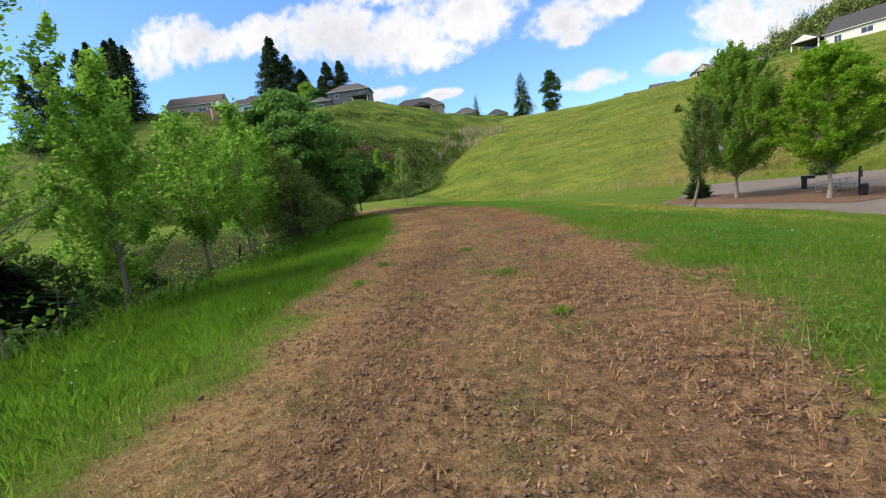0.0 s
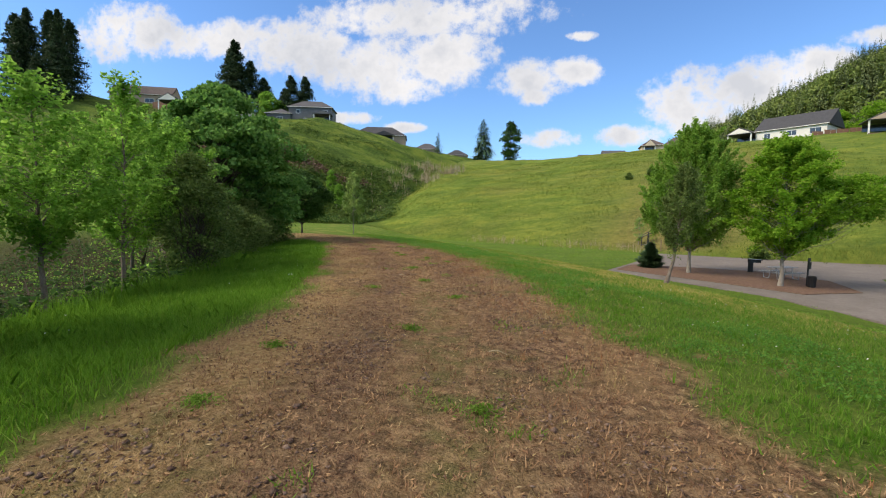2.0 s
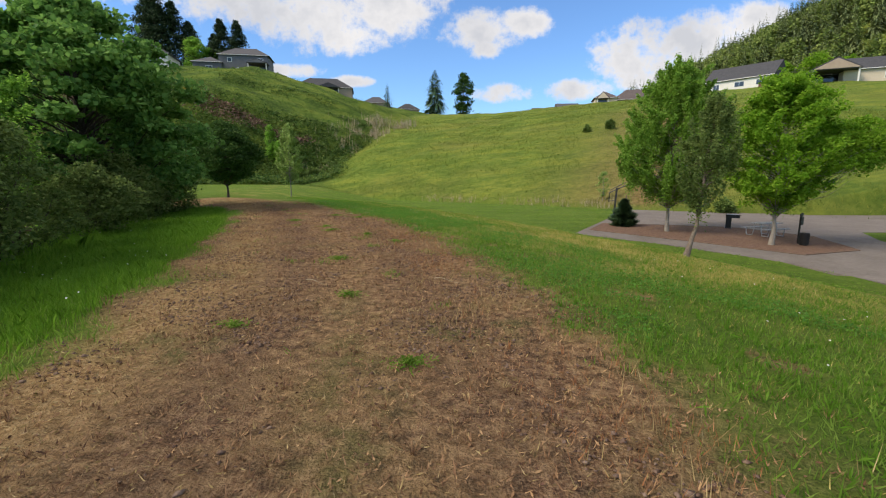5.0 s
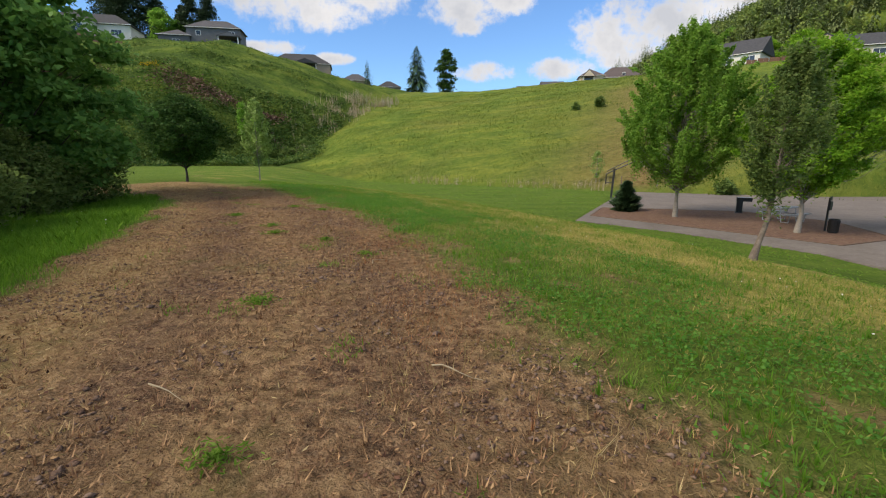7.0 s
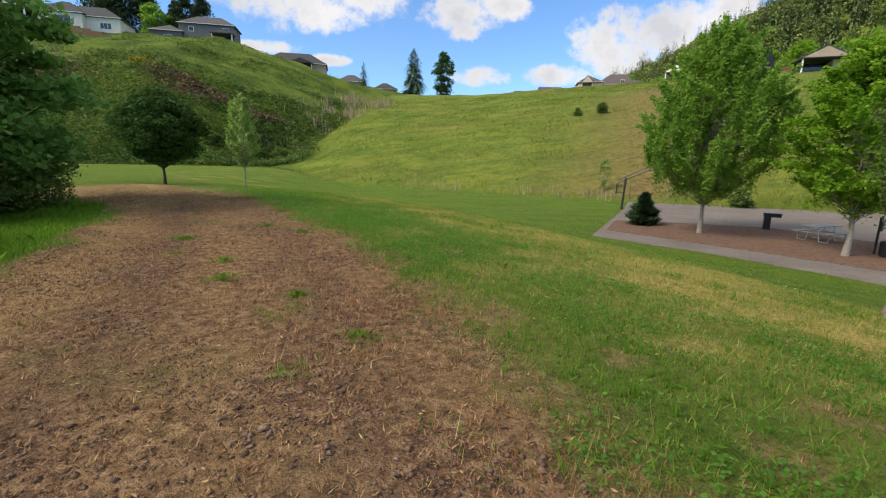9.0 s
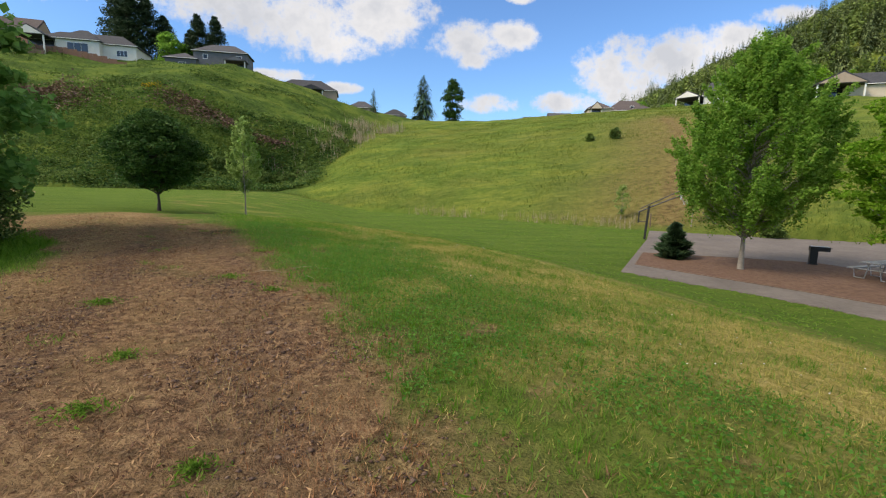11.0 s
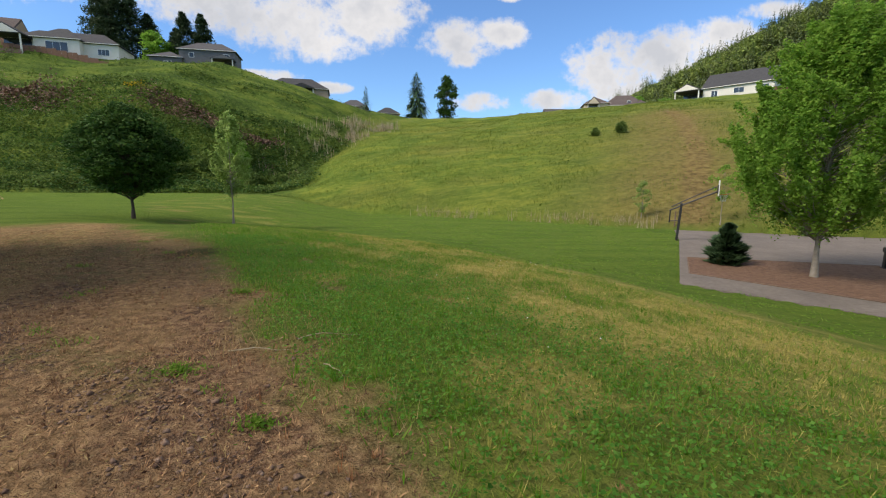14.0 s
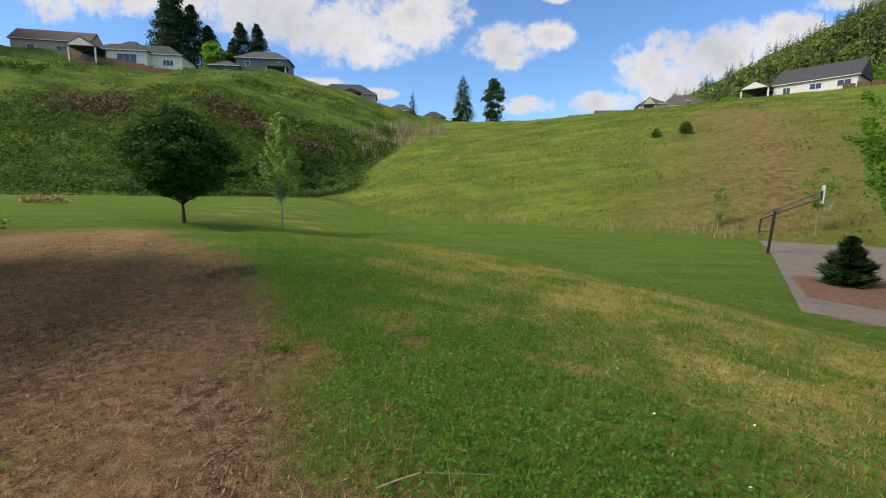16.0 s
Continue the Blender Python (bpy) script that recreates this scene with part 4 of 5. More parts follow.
scatter_leaves("bramble_mound", "dark green bramble mound on the upper bank", LEAF_DARK, 211, -132, -104, 118, 134, 5000, lambda x, y: 1 - smooth(0.5, 1, ((x + 120) / 10) ** 2 + ((y - 126) / 3.5) ** 2), 0.5, 2.8, "brush")
scatter_leaves("bank_grass_tufts", "light green tussocks on the bank", TUSSOCK, 204, -130, -20, 90, 175, 22000, lambda x, y: bank_mask(x, y) * (1 - GULLY(x, y)), 0.35, 0.5, "grass")
scatter_leaves("dead_brambles", "reddish brown dead bramble patch on the bank", DEAD_STEM, 205, -105, -36, 104, 120, 34000, DEAD, 0.5, 3.0, "brush")
scatter_leaves("hill_weeds", "weed clumps on the open hillside", HILL_GRASS, 206, -25, 90, 52, 180, 30000, lambda x, y: (meadow_mask(x, y) - bank_mask(x, y)) * smooth(0.1, 0.7, ripple(x, y * 1.5, 4, 6) + 0.5 * ripple(x, y, 1.5, 2)), 0.26, 0.4, "grass")
scatter_leaves("dead_grass_heap", "pale heap of dead grass at the foot of the bank", GRASS_STRAW, 212, -53, -44, 60, 64, 2600, lambda x, y: 1 - smooth(0.5, 1, ((x + 48.5) / 3) ** 2 + ((y - 62) / 1.2) ** 2), 0.3, 0.9, "grass")
scatter_leaves("yellow_broom", "yellow flowering broom on the bank", YELLOW, 207, -72, -66, 116, 121, 500, lambda x, y: 1 - smooth(1.6, 2.4, np.hypot(x + 69, y - 118.5)), 0.4, 1.6, "shrub")


def blades(name, label, mat, seed, n, x0, x1, y0, y1, keep, lo, hi, width, lean, category="grass", steps=1, patch=0.0):
    """Upright grass blades, thin and bent, where keep() says so."""
    rng = np.random.default_rng(seed)
    x, y = rng.uniform(x0, x1, n), rng.uniform(y0, y1, n)
    k = keep(x, y) > rng.uniform(0, 1, n)
    x, y = x[k], y[k]
    n = len(x)
    z = height(x, y) - 0.006
    tall = rng.uniform(lo, hi, n)
    if patch:
        tall = tall * (1 + patch * ripple(x, y, 0.5, seed % 7 + 1))
    a, b = rng.uniform(0, 2 * np.pi, n), rng.uniform(0, 2 * np.pi, n)
    s = np.stack([np.cos(a), np.sin(a), 0 * a], -1) * (width * rng.uniform(0.6, 1.4, n))[:, None] / 2
    bend = np.stack([np.cos(b), np.sin(b), 0 * b], -1) * (tall * lean * rng.uniform(0.2, 1.4, n))[:, None]
    p = np.stack([x, y, z], -1)
    up = np.array([0, 0, 1.0]) * tall[:, None]
    if steps == 1:
        v = np.stack([p - s, p + s, p + bend + up], 1).reshape(-1, 3)
        f = np.arange(3 * n).reshape(n, 3)
    else:
        m = p + bend * 0.3 + up * 0.6
        v = np.stack([p - s, p + s, m + s * 0.7, p + bend + up * 0.95, m - s * 0.7], 1).reshape(-1, 3)
        f = np.arange(5 * n).reshape(n, 5)
    return tagged(new(name, mesh_np(name, v, f, mat)), label, category, kind="stuff")


def strip(lo, hi, edge=0.25):
    return lambda x, y: smooth(lo - edge, lo + edge, trail_side(x, y) + 0.15 * ripple(x, y, 0.5, 4)) * (1 - smooth(hi - edge, hi + edge, trail_side(x, y)))


def thin_far(y0, y1, keep):
    """Fewer blades towards the far end."""
    return lambda x, y: keep(x, y) * (1 - 0.85 * smooth(y0, y1, y))


clumped = lambda x, y: smooth(-0.5, 0.5, ripple(x, y, 0.07, 3) + 0.7 * ripple(x, y, 0.031, 5) + 0.6 * ripple(x, y, 0.4, 2))
off_trail = lambda x, y: 1 - trail_mask(x, y)
lawn_keep = lambda x, y: strip(1.4, 9.0, 0.4)(x, y) * off_trail(x, y) * (1 - 0.75 * bare_spots(x, y))
blades("tall_grass", "lush tall green grass along the trail edge", GRASS_TALL, 301, 820000, -14, 2, -6, 30, lambda x, y: strip(-6.4, -2.6, 0.2)(x, y) * off_trail(x, y) * (1 - 0.6 * smooth(16, 30, y)), 0.06, 0.19, 0.0075, 0.55, steps=2, patch=0.35)
blades("edge_grass", "shorter grass thinning out onto the trail", GRASS_LAWN, 302, 200000, -10, 2, -6, 30, lambda x, y: strip(-3.3, -2.0, 0.3)(x, y) * np.clip(1.02 - trail_mask(x, y), 0, 1), 0.04, 0.12, 0.011, 0.7)
blades("lawn_grass", "mown green lawn grass on the bank", GRASS_LAWN, 303, 760000, -12, 13, -6, 42, thin_far(24, 50, lambda x, y: lawn_keep(x, y) * (1 - 0.9 * straw_mask(x, y))), 0.03, 0.09, 0.012, 0.7, patch=0.4)
blades("straw_grass", "dry straw-coloured grass on the bank", GRASS_YELLOW, 304, 640000, -12, 12, 8, 40, lambda x, y: lawn_keep(x, y) * np.clip(straw_mask(x, y) + 0.08, 0, 1), 0.03, 0.07, 0.0055, 0.9)
blades("dry_stubble", "dry brown clippings lying on the trail", GRASS_DRY, 305, 480000, -20, 3, 0.5, 36, thin_far(22, 36, lambda x, y: trail_mask(x, y) * clumped(x, y)), 0.012, 0.045, 0.011, 1.3)
blades("pale_stubble", "bleached grass clippings lying on the trail", GRASS_STRAW, 306, 260000, -20, 3, 0.5, 36, thin_far(22, 36, lambda x, y: trail_mask(x, y) * np.clip(0.25 + 0.6 * ripple(x, y, 0.6, 2) + 0.9 * np.exp(-((trail_side(x, y) + 1.7) / 0.6) ** 2), 0, 1)), 0.006, 0.03, 0.008, 1.8)
blades("trail_tufts", "small green tufts growing through the trail", GRASS_LAWN, 307, 400000, -12, 3, 0.5, 30, lambda x, y: trail_mask(x, y) * smooth(0.62, 0.85, ripple(x, y, 0.45, 6) + 0.35 * ripple(x, y, 0.17, 3)) * np.exp(-((trail_side(x, y) - 0.1) / 1.3) ** 2), 0.02, 0.07, 0.012, 0.9)
blades("red_stems", "reddish seeding weeds at the trail edge", GRASS_RED, 308, 220000, -10, 4, 2, 28, lambda x, y: strip(0.9, 2.1, 0.3)(x, y) * smooth(0.0, 0.6, ripple(x, y, 0.8, 7)), 0.03, 0.09, 0.005, 0.6)
reed_at = [(u, 65 - 0.62 * u + w) for u, w in zip(random.Random(5).choices(range(-60, 150), k=46), np.random.default_rng(6).normal(0, 0.5, 46))]
blades("bare_stems", "thin grey bare stems standing in the ravine", STEM, 309, 900, -22, -5, -2, 36, lambda x, y: ravine_keep(x, y) * smooth(6.5, 8, -trail_side(x, y)), 0.8, 2.4, 0.016, 0.25, "brush", steps=2)
rushes = lambda x, y: np.clip(sum(np.exp(-(((x - a / 10) ** 2 + (y - 65 + 0.62 * a / 10 - 0.4 * math.sin(a)) ** 2) / 0.16)) for a, _ in reed_at), 0, 1)
blades("dry_reeds", "pale dry reeds along the foot of the hill", REED, 310, 22000, -9, 17, 52, 74, rushes, 0.25, 1.1, 0.03, 0.15, "reeds")
blades("dry_cattails", "bleached dead cattail stems in the gully", REED, 311, 26000, -42, -14, 104, 142, lambda x, y: np.clip(np.exp(-(((x + 24 - 0.55 * (y - 125)) / 5) ** 2) - ((y - 126) / 9) ** 2) + 0.5 * np.exp(-(((x + 35) / 3) ** 2) - ((y - 106) / 3) ** 2), 0, 1) * smooth(-0.1, 0.4, ripple(x, y, 1.3, 2)), 1.0, 2.6, 0.1, 0.12, "reeds")
blades("meadow_edge_grass", "long rough grass at the foot of the hill", TUSSOCK, 312, 24000, -45, 42, 38, 96, lambda x, y: np.exp(-(((y - 66.5 + 0.62 * x) / 1.3) ** 2)), 0.1, 0.4, 0.04, 0.6)


blades("hill_grass", "long unmown grass on the open hillside", HILL_GRASS, 313, 170000, -28, 62, 34, 150, lambda x, y: (meadow_mask(x, y) - bank_mask(x, y)) * (1 - 0.85 * worn_mask(x, y)) * np.clip(0.45 + 0.6 * ripple(x, y, 3.5, 5) + 0.4 * ripple(x, y, 1.2, 8), 0.05, 1), 0.12, 0.45, 0.05, 0.7)
blades("ravine_edge_grass", "tall feathery grass at the lip of the ravine", GRASS_TALL, 314, 70000, -16, -4, 0, 26, lambda x, y: strip(-6.6, -5.2, 0.4)(x, y) * smooth(-0.1, 0.5, ripple(x, y, 0.6, 5) + 0.3), 0.18, 0.5, 0.009, 0.5, steps=2, patch=0.4)
blades("standing_straw", "thin dry stalks standing along the trail edge", GRASS_STRAW, 315, 120000, -14, 3, 1, 32, lambda x, y: strip(0.7, 2.3, 0.3)(x, y) * smooth(0.15, 0.7, ripple(x, y, 0.5, 13) + 0.5 * ripple(x, y, 0.17, 2)), 0.05, 0.2, 0.0045, 0.5)


def clover():
    """Clover leaflets and small white flowers in the lawn."""
    rng = np.random.default_rng(320)
    n = 460000
    x, y = rng.uniform(-11, 6, n), rng.uniform(2, 31, n)
    k = strip(1.6, 5.2, 0.4)(x, y) * smooth(-0.2, 0.35, ripple(x, y, 1.3, 3) + 0.4 * ripple(x, y, 0.4, 5) + 0.5 * smooth(16, 20, y)) * (1 - straw_mask(x, y)) * off_trail(x, y) * (1 - bare_spots(x, y)) > rng.uniform(0, 1, n)
    p = np.stack([x, y, height(x, y) + rng.uniform(0.03, 0.07, n)], -1)[k]
    tagged(new("clover", mesh_np("clover", *leaves(rng, p, 0.027, 0.95, 1.2, 0.0), LEAF_CLOVER)), "bright green clover patches in the lawn", "clover", kind="stuff")
    n = 900
    x, y = rng.uniform(-14, 9, n), rng.uniform(1, 32, n)
    s = trail_side(x, y)
    k = ((s > 2.2) & (s < 9) | (s < -2.6) & (s > -5.5)) & (ripple(x, y, 1.6, 8) > 0.1)
    x, y = x[k], y[k]
    lift = np.where(trail_side(x, y) < 0, 0.2, 0.08)
    p = np.stack([x, y, height(x, y) + lift * rng.uniform(0.7, 1.2, len(x))], -1)
    flower = [leaves(rng, p, 0.02, 0.9, 2.0, 0.0) for _ in range(3)]
    tagged(new("white_flowers", mesh_np("white_flowers", *join_np(flower), PETAL)), "tiny white clover and daisy flowers", "flowers", kind="stuff")


clover()


def litter(name, label, mat, seed, n, keep, x0, x1, y0, y1, size, aspect, up, droop, lift, category):
    """Small loose pieces lying or standing on the ground."""
    rng = np.random.default_rng(seed)
    x, y = rng.uniform(x0, x1, n), rng.uniform(y0, y1, n)
    k = keep(x, y) > rng.uniform(0, 1, n)
    x, y = x[k], y[k]
    pts = np.stack([x, y, height(x, y) + lift * rng.uniform(0.2, 1.0, len(x))], -1)
    return tagged(new(name, mesh_np(name, *leaves(rng, pts, size, aspect, up, droop), mat)), label, category, kind="stuff")


litter("trail_litter", "curled dry leaves and chips matted on the trail", GRASS_DRY, 340, 330000, thin_far(20, 36, lambda x, y: trail_mask(x, y) * clumped(x, y)), -18, 3, 0.5, 34, 0.034, 0.3, 0.3, 0.0, 0.02, "litter")
litter("pale_litter", "bleached straw scraps matted on the trail", GRASS_STRAW, 341, 200000, thin_far(20, 36, lambda x, y: trail_mask(x, y) * np.clip(0.2 + bleached_mask(x, y), 0, 1) * (1 - clumped(x, y) * 0.6)), -18, 3, 0.5, 34, 0.04, 0.2, 0.3, 0.0, 0.022, "litter")
litter("dark_litter", "dark damp bark scraps in the trail ruts", DARK_CHIP, 342, 120000, thin_far(20, 36, lambda x, y: trail_mask(x, y) * np.clip(0.1 + 0.5 * rut_mask(x, y) + 0.6 * ripple(x, y, 0.22, 4), 0, 1)), -18, 3, 0.5, 34, 0.026, 0.5, 0.3, 0.0, 0.014, "litter")
litter("lawn_tufts", "broad-bladed grass tufts in the lawn", GRASS_TALL, 343, 170000, lambda x, y: lawn_keep(x, y) * (1 - straw_mask(x, y)) * smooth(0.0, 0.5, ripple(x, y, 0.17, 4) + 0.6 * ripple(x, y, 0.6, 7)), -12, 9, 1, 34, 0.075, 0.16, 0.0, -0.9, 0.05, "grass")
litter("far_lawn_tufts", "coarser mown tufts across the far lawn", GRASS_LAWN, 345, 150000, lambda x, y: smooth(8.0, 9.5, trail_side(x, y)) * (1 - meadow_mask(x, y)) * (1 - inside(x, y, COURT)) * smooth(-0.2, 0.5, ripple(x, y, 0.5, 4) + 0.6 * ripple(x * 0.5, y * 2, 1.3, 7)), -30, 15, 12, 78, 0.12, 0.16, 0.0, -0.5, 0.05, "grass")
litter("straw_tufts", "matted dry tufts in the lawn", GRASS_YELLOW, 344, 200000, lambda x, y: lawn_keep(x, y) * np.clip(straw_mask(x, y), 0, 1) * smooth(-0.3, 0.4, ripple(x, y, 0.13, 6)), -12, 10, 8, 38, 0.05, 0.14, 0.2, -0.3, 0.045, "grass")


def tufts(name, label, mat, seed, n, keep, x0, x1, y0, y1, per, radius, lo, hi, width, category="grass"):
    """Small tufts: blades that lean out from one spot."""
    rng = np.random.default_rng(seed)
    x, y = rng.uniform(x0, x1, n), rng.uniform(y0, y1, n)
    k = keep(x, y) > rng.uniform(0, 1, n)
    x, y = np.repeat(x[k], per), np.repeat(y[k], per)
    big = np.repeat(rng.uniform(0.6, 1.5, int(k.sum())), per)
    n = len(x)
    a, r = rng.uniform(0, 2 * np.pi, n), radius * big * rng.uniform(0.1, 1, n)
    out = np.stack([np.cos(a), np.sin(a), 0 * a], -1)
    side = np.stack([-np.sin(a), np.cos(a), 0 * a], -1) * (width * rng.uniform(0.6, 1.4, n))[:, None] / 2
    bx, by = x + 0.4 * r * out[:, 0], y + 0.4 * r * out[:, 1]
    p = np.stack([bx, by, height(bx, by) - 0.005], -1)
    tip = p + out * r[:, None] + np.array([0, 0, 1.0]) * (big * rng.uniform(lo, hi, n))[:, None]
    v = np.stack([p - side, p + side, tip], 1).reshape(-1, 3)
    return tagged(new(name, mesh_np(name, v, np.arange(3 * n).reshape(n, 3), mat)), label, category, kind="stuff")


def clods():
    """Loose earth clods and flat stones in the worn parts of the trail."""
    rng = np.random.default_rng(350)
    n = 300000
    x, y = rng.uniform(-14, 3, n), rng.uniform(1, 29, n)
    bare = np.clip(0.1 + 0.9 * smooth(0.0, 0.7, ripple(x, y, 0.55, 14) + 0.45 * ripple(x, y, 0.19, 5) + 0.35 * rut_mask(x, y)), 0, 1)
    k = trail_mask(x, y) * bare * (1 - 0.7 * smooth(20, 29, y)) > rng.uniform(0.15, 1.3, n)
    x, y = x[k], y[k]
    n = len(x)
    shape = np.array([[1, 0, 0], [0, 1, 0], [-1, 0, 0], [0, -1, 0], [0, 0, 0.55], [0, 0, -0.55]], float)
    r = rng.gamma(3, 0.0026, n) + 0.004
    v = shape[None] * (1 + rng.uniform(-0.35, 0.35, (n, 6, 3))) + rng.normal(0, 0.18, (n, 6, 3))
    t = rng.uniform(0, 6.28, n)
    c, q = np.cos(t)[:, None], np.sin(t)[:, None]
    v = np.stack([v[..., 0] * c - v[..., 1] * q, v[..., 0] * q + v[..., 1] * c, v[..., 2]], -1) * r[:, None, None]
    v += np.stack([x, y, height(x, y) + 0.25 * r], -1)[:, None]
    f = np.array([[0, 1, 4], [1, 2, 4], [2, 3, 4], [3, 0, 4], [1, 0, 5], [2, 1, 5], [3, 2, 5], [0, 3, 5]])
    f = (f[None] + 6 * np.arange(n)[:, None, None]).reshape(-1, 3)
    tagged(new("earth_clods", mesh_np("earth_clods", v, f, CLOD)), "grey-brown earth clods and stones on the trail", "soil", kind="stuff")


clods()
ON_TRAIL = thin_far(20, 34, lambda x, y: trail_mask(x, y) * np.clip(0.55 + 0.6 * ripple(x, y, 0.4, 15), 0.1, 1))
tufts("dry_tufts", "matted brown grass tufts on the trail", GRASS_DRY, 351, 30000, ON_TRAIL, -16, 3, 1, 32, 9, 0.055, 0.015, 0.06, 0.008)
tufts("bleached_tufts", "bleached straw tufts on the trail", GRASS_STRAW, 352, 15000, lambda x, y: ON_TRAIL(x, y) * np.clip(0.35 + bleached_mask(x, y), 0, 1), -16, 3, 1, 32, 9, 0.05, 0.01, 0.05, 0.006)
tufts("rust_tufts", "rust brown seeding tufts along the trail edge", GRASS_RED, 353, 9000, lambda x, y: trail_mask(x, y) * smooth(0.2, 1.2, trail_side(x, y)) * smooth(-0.1, 0.6, ripple(x, y, 0.9, 7)), -14, 3, 1, 30, 8, 0.03, 0.03, 0.1, 0.005)
tufts("lawn_clumps", "bright green clumps in the mown lawn", GRASS_TALL, 354, 34000, lambda x, y: lawn_keep(x, y) * (1 - straw_mask(x, y)) * np.clip(0.4 + 0.7 * ripple(x, y, 0.7, 16), 0, 1) * (1 - smooth(6.5, 8.5, trail_side(x, y))), -12, 9, 1, 33, 9, 0.045, 0.04, 0.1, 0.009)
tufts("worn_tufts", "rusty dry tufts on worn spots in the lawn", GRASS_DRY, 356, 30000, bare_spots, -12, 6, 4, 31, 8, 0.04, 0.01, 0.05, 0.006)
tufts("golden_tufts", "dry golden tufts on the bank lawn", GRASS_YELLOW, 355, 26000, lambda x, y: lawn_keep(x, y) * np.clip(straw_mask(x, y), 0, 1), -12, 9, 8, 36, 8, 0.05, 0.02, 0.07, 0.008)


def weed_clumps():
    """Low broad-leaved weeds on the trail."""
    rng = np.random.default_rng(330)
    spots = [(-3.2, 14.5, 0.3), (-2.5, 12.4, 0.2), (-4.4, 18.1, 0.28), (-4.8, 19.0, 0.25), (-5.4, 22.1, 0.3), (-4.45, 21.3, 0.22), (-1.9, 8.5, 0.25), (-0.9, 6.3, 0.22), (-1.6, 10.6, 0.25), (-3.3, 11.4, 0.2), (-2.6, 16.6, 0.18), (-3.4, 17.6, 0.2), (-6.2, 20.6, 0.3), (-0.2, 4.4, 0.18), (-2.9, 6.0, 0.25), (-3.1, 7.4, 0.2), (-6.0, 24.6, 0.3)]
    pieces = []
    for x, y, r in spots:
        r = 0.6 * r
        n = int(1500 * r)
        a, d = rng.uniform(0, 6.28, n), r * np.abs(rng.normal(0, 0.55, n))
        px, py = x + d * np.cos(a) * 1.3, y + d * np.sin(a)
        pts = np.stack([px, py, height(px, py) + 0.01 + 0.045 * rng.uniform(0, 1, n)], -1)
        pieces.append(leaves(rng, pts, 0.045, 0.25, 0.3, -0.5))
    tagged(new("trail_weeds", mesh_np("trail_weeds", *join_np(pieces), GRASS_LAWN)), "low green weeds growing through the trail", "weeds", kind="stuff")



weed_clumps()


def twig(x, y, turn, length, seed):
    rng = np.random.default_rng(seed)
    t = np.linspace(0, 1, 6)
    bow = np.cumsum(rng.normal(0, 0.02, 6))
    a = math.radians(turn)
    px, py = x + t * length * math.cos(a) - bow * math.sin(a), y + t * length * math.sin(a) + bow * math.cos(a)
    p = np.stack([px, py, height(px, py) + 0.03 + 0.02 * np.sin(t * 5)], -1)
    me = tube_mesh("twig", [(p, 0.006 * (1 - 0.7 * t))], REED, 6)
    tagged(new("twig", me), "thin pale dry stalk lying on the trail", "twig", "twigs on the trail")


for i, (x, y, turn, length) in enumerate([(-5.2, 22.5, 15, 0.5), (-4.7, 22.8, 25, 0.6), (-4.3, 22.2, -20, 0.3), (-1.6, 13.3, -35, 0.35), (-3.2, 13.0, -30, 0.3), (-2.4, 16.0, 60, 0.3), (-0.9, 7.6, 10, 0.25)]):
    twig(x, y, turn, length, 400 + i)


# ---- court furniture ----
def rod(points, r, sides=8):
    v, f = tube(np.array(points, float), np.full(len(points), r), sides)
    bm = bmesh.new()
    vs = [bm.verts.new(p) for p in v]
    for q in f:
        bm.faces.new([vs[i] for i in q])
    bm.faces.new(vs[:sides][::-1])
    bm.faces.new(vs[-sides:])
    return bm


def picnic_table(x, y, turn):
    root = thing("picnic_table", "grey metal picnic table with attached benches", "picnic table", pose(x, y, COURT_Z + (0.02 if inside(np.array(x), np.array(y), BED) else 0), 0, 0, turn))
    top = new("tabletop")
    top.parent = root
    for i in range(4):
        part("plank", one_box(-0.93, 0.93, -0.36 + i * 0.185, -0.19 + i * 0.185, 0.72, 0.76, 0.006), STEEL_GREY, top)
    for s in (-1, 1):
        bench = new("bench")
        bench.parent = root
        for i in range(2):
            y0 = s * 0.68 - 0.13 + i * 0.14
            part("plank", one_box(-0.93, 0.93, y0, y0 + 0.125, 0.42, 0.46, 0.006), STEEL_GREY, bench)
    for xx in (-0.6, 0.6):
        part("leg_frame", rod([(xx, -0.72, 0.41), (xx, -0.66, 0.02), (xx, -0.3, 0.02), (xx, -0.22, 0.42), (xx, -0.2, 0.71)], 0.025), STEEL_GALV, root)
        part("leg_frame", rod([(xx, 0.72, 0.41), (xx, 0.66, 0.02), (xx, 0.3, 0.02), (xx, 0.22, 0.42), (xx, 0.2, 0.71)], 0.025), STEEL_GALV, root)
        part("crossbar", rod([(xx, -0.72, 0.405), (xx, 0.72, 0.405)], 0.022), STEEL_GALV, root)


def grill(x, y, turn):
    root = thing("barbecue_grill", "black steel park grill on a square pedestal", "grill", pose(x, y, support(x, y), 0, 0, turn))
    part("pedestal", one_box(-0.15, 0.17, -0.15, 0.15, 0, 0.72, 0.012), STEEL_BLACK, root)
    part("base_plate", one_box(-0.2, 0.22, -0.2, 0.2, -0.01, 0.03, 0.005), STEEL_BLACK, root)
    part("firebox", one_box(-0.18, 0.62, -0.22, 0.22, 0.7, 0.92, 0.012), STEEL_BLACK, root)
    part("grate", one_box(-0.14, 0.58, -0.19, 0.19, 0.921, 0.935, 0.003), STEEL_GALV, root, "worn steel grate")
    part("handle", rod([(0.62, -0.1, 0.86), (0.7, -0.1, 0.86), (0.7, 0.1, 0.86), (0.62, 0.1, 0.86)], 0.012), STEEL_BLACK, root)


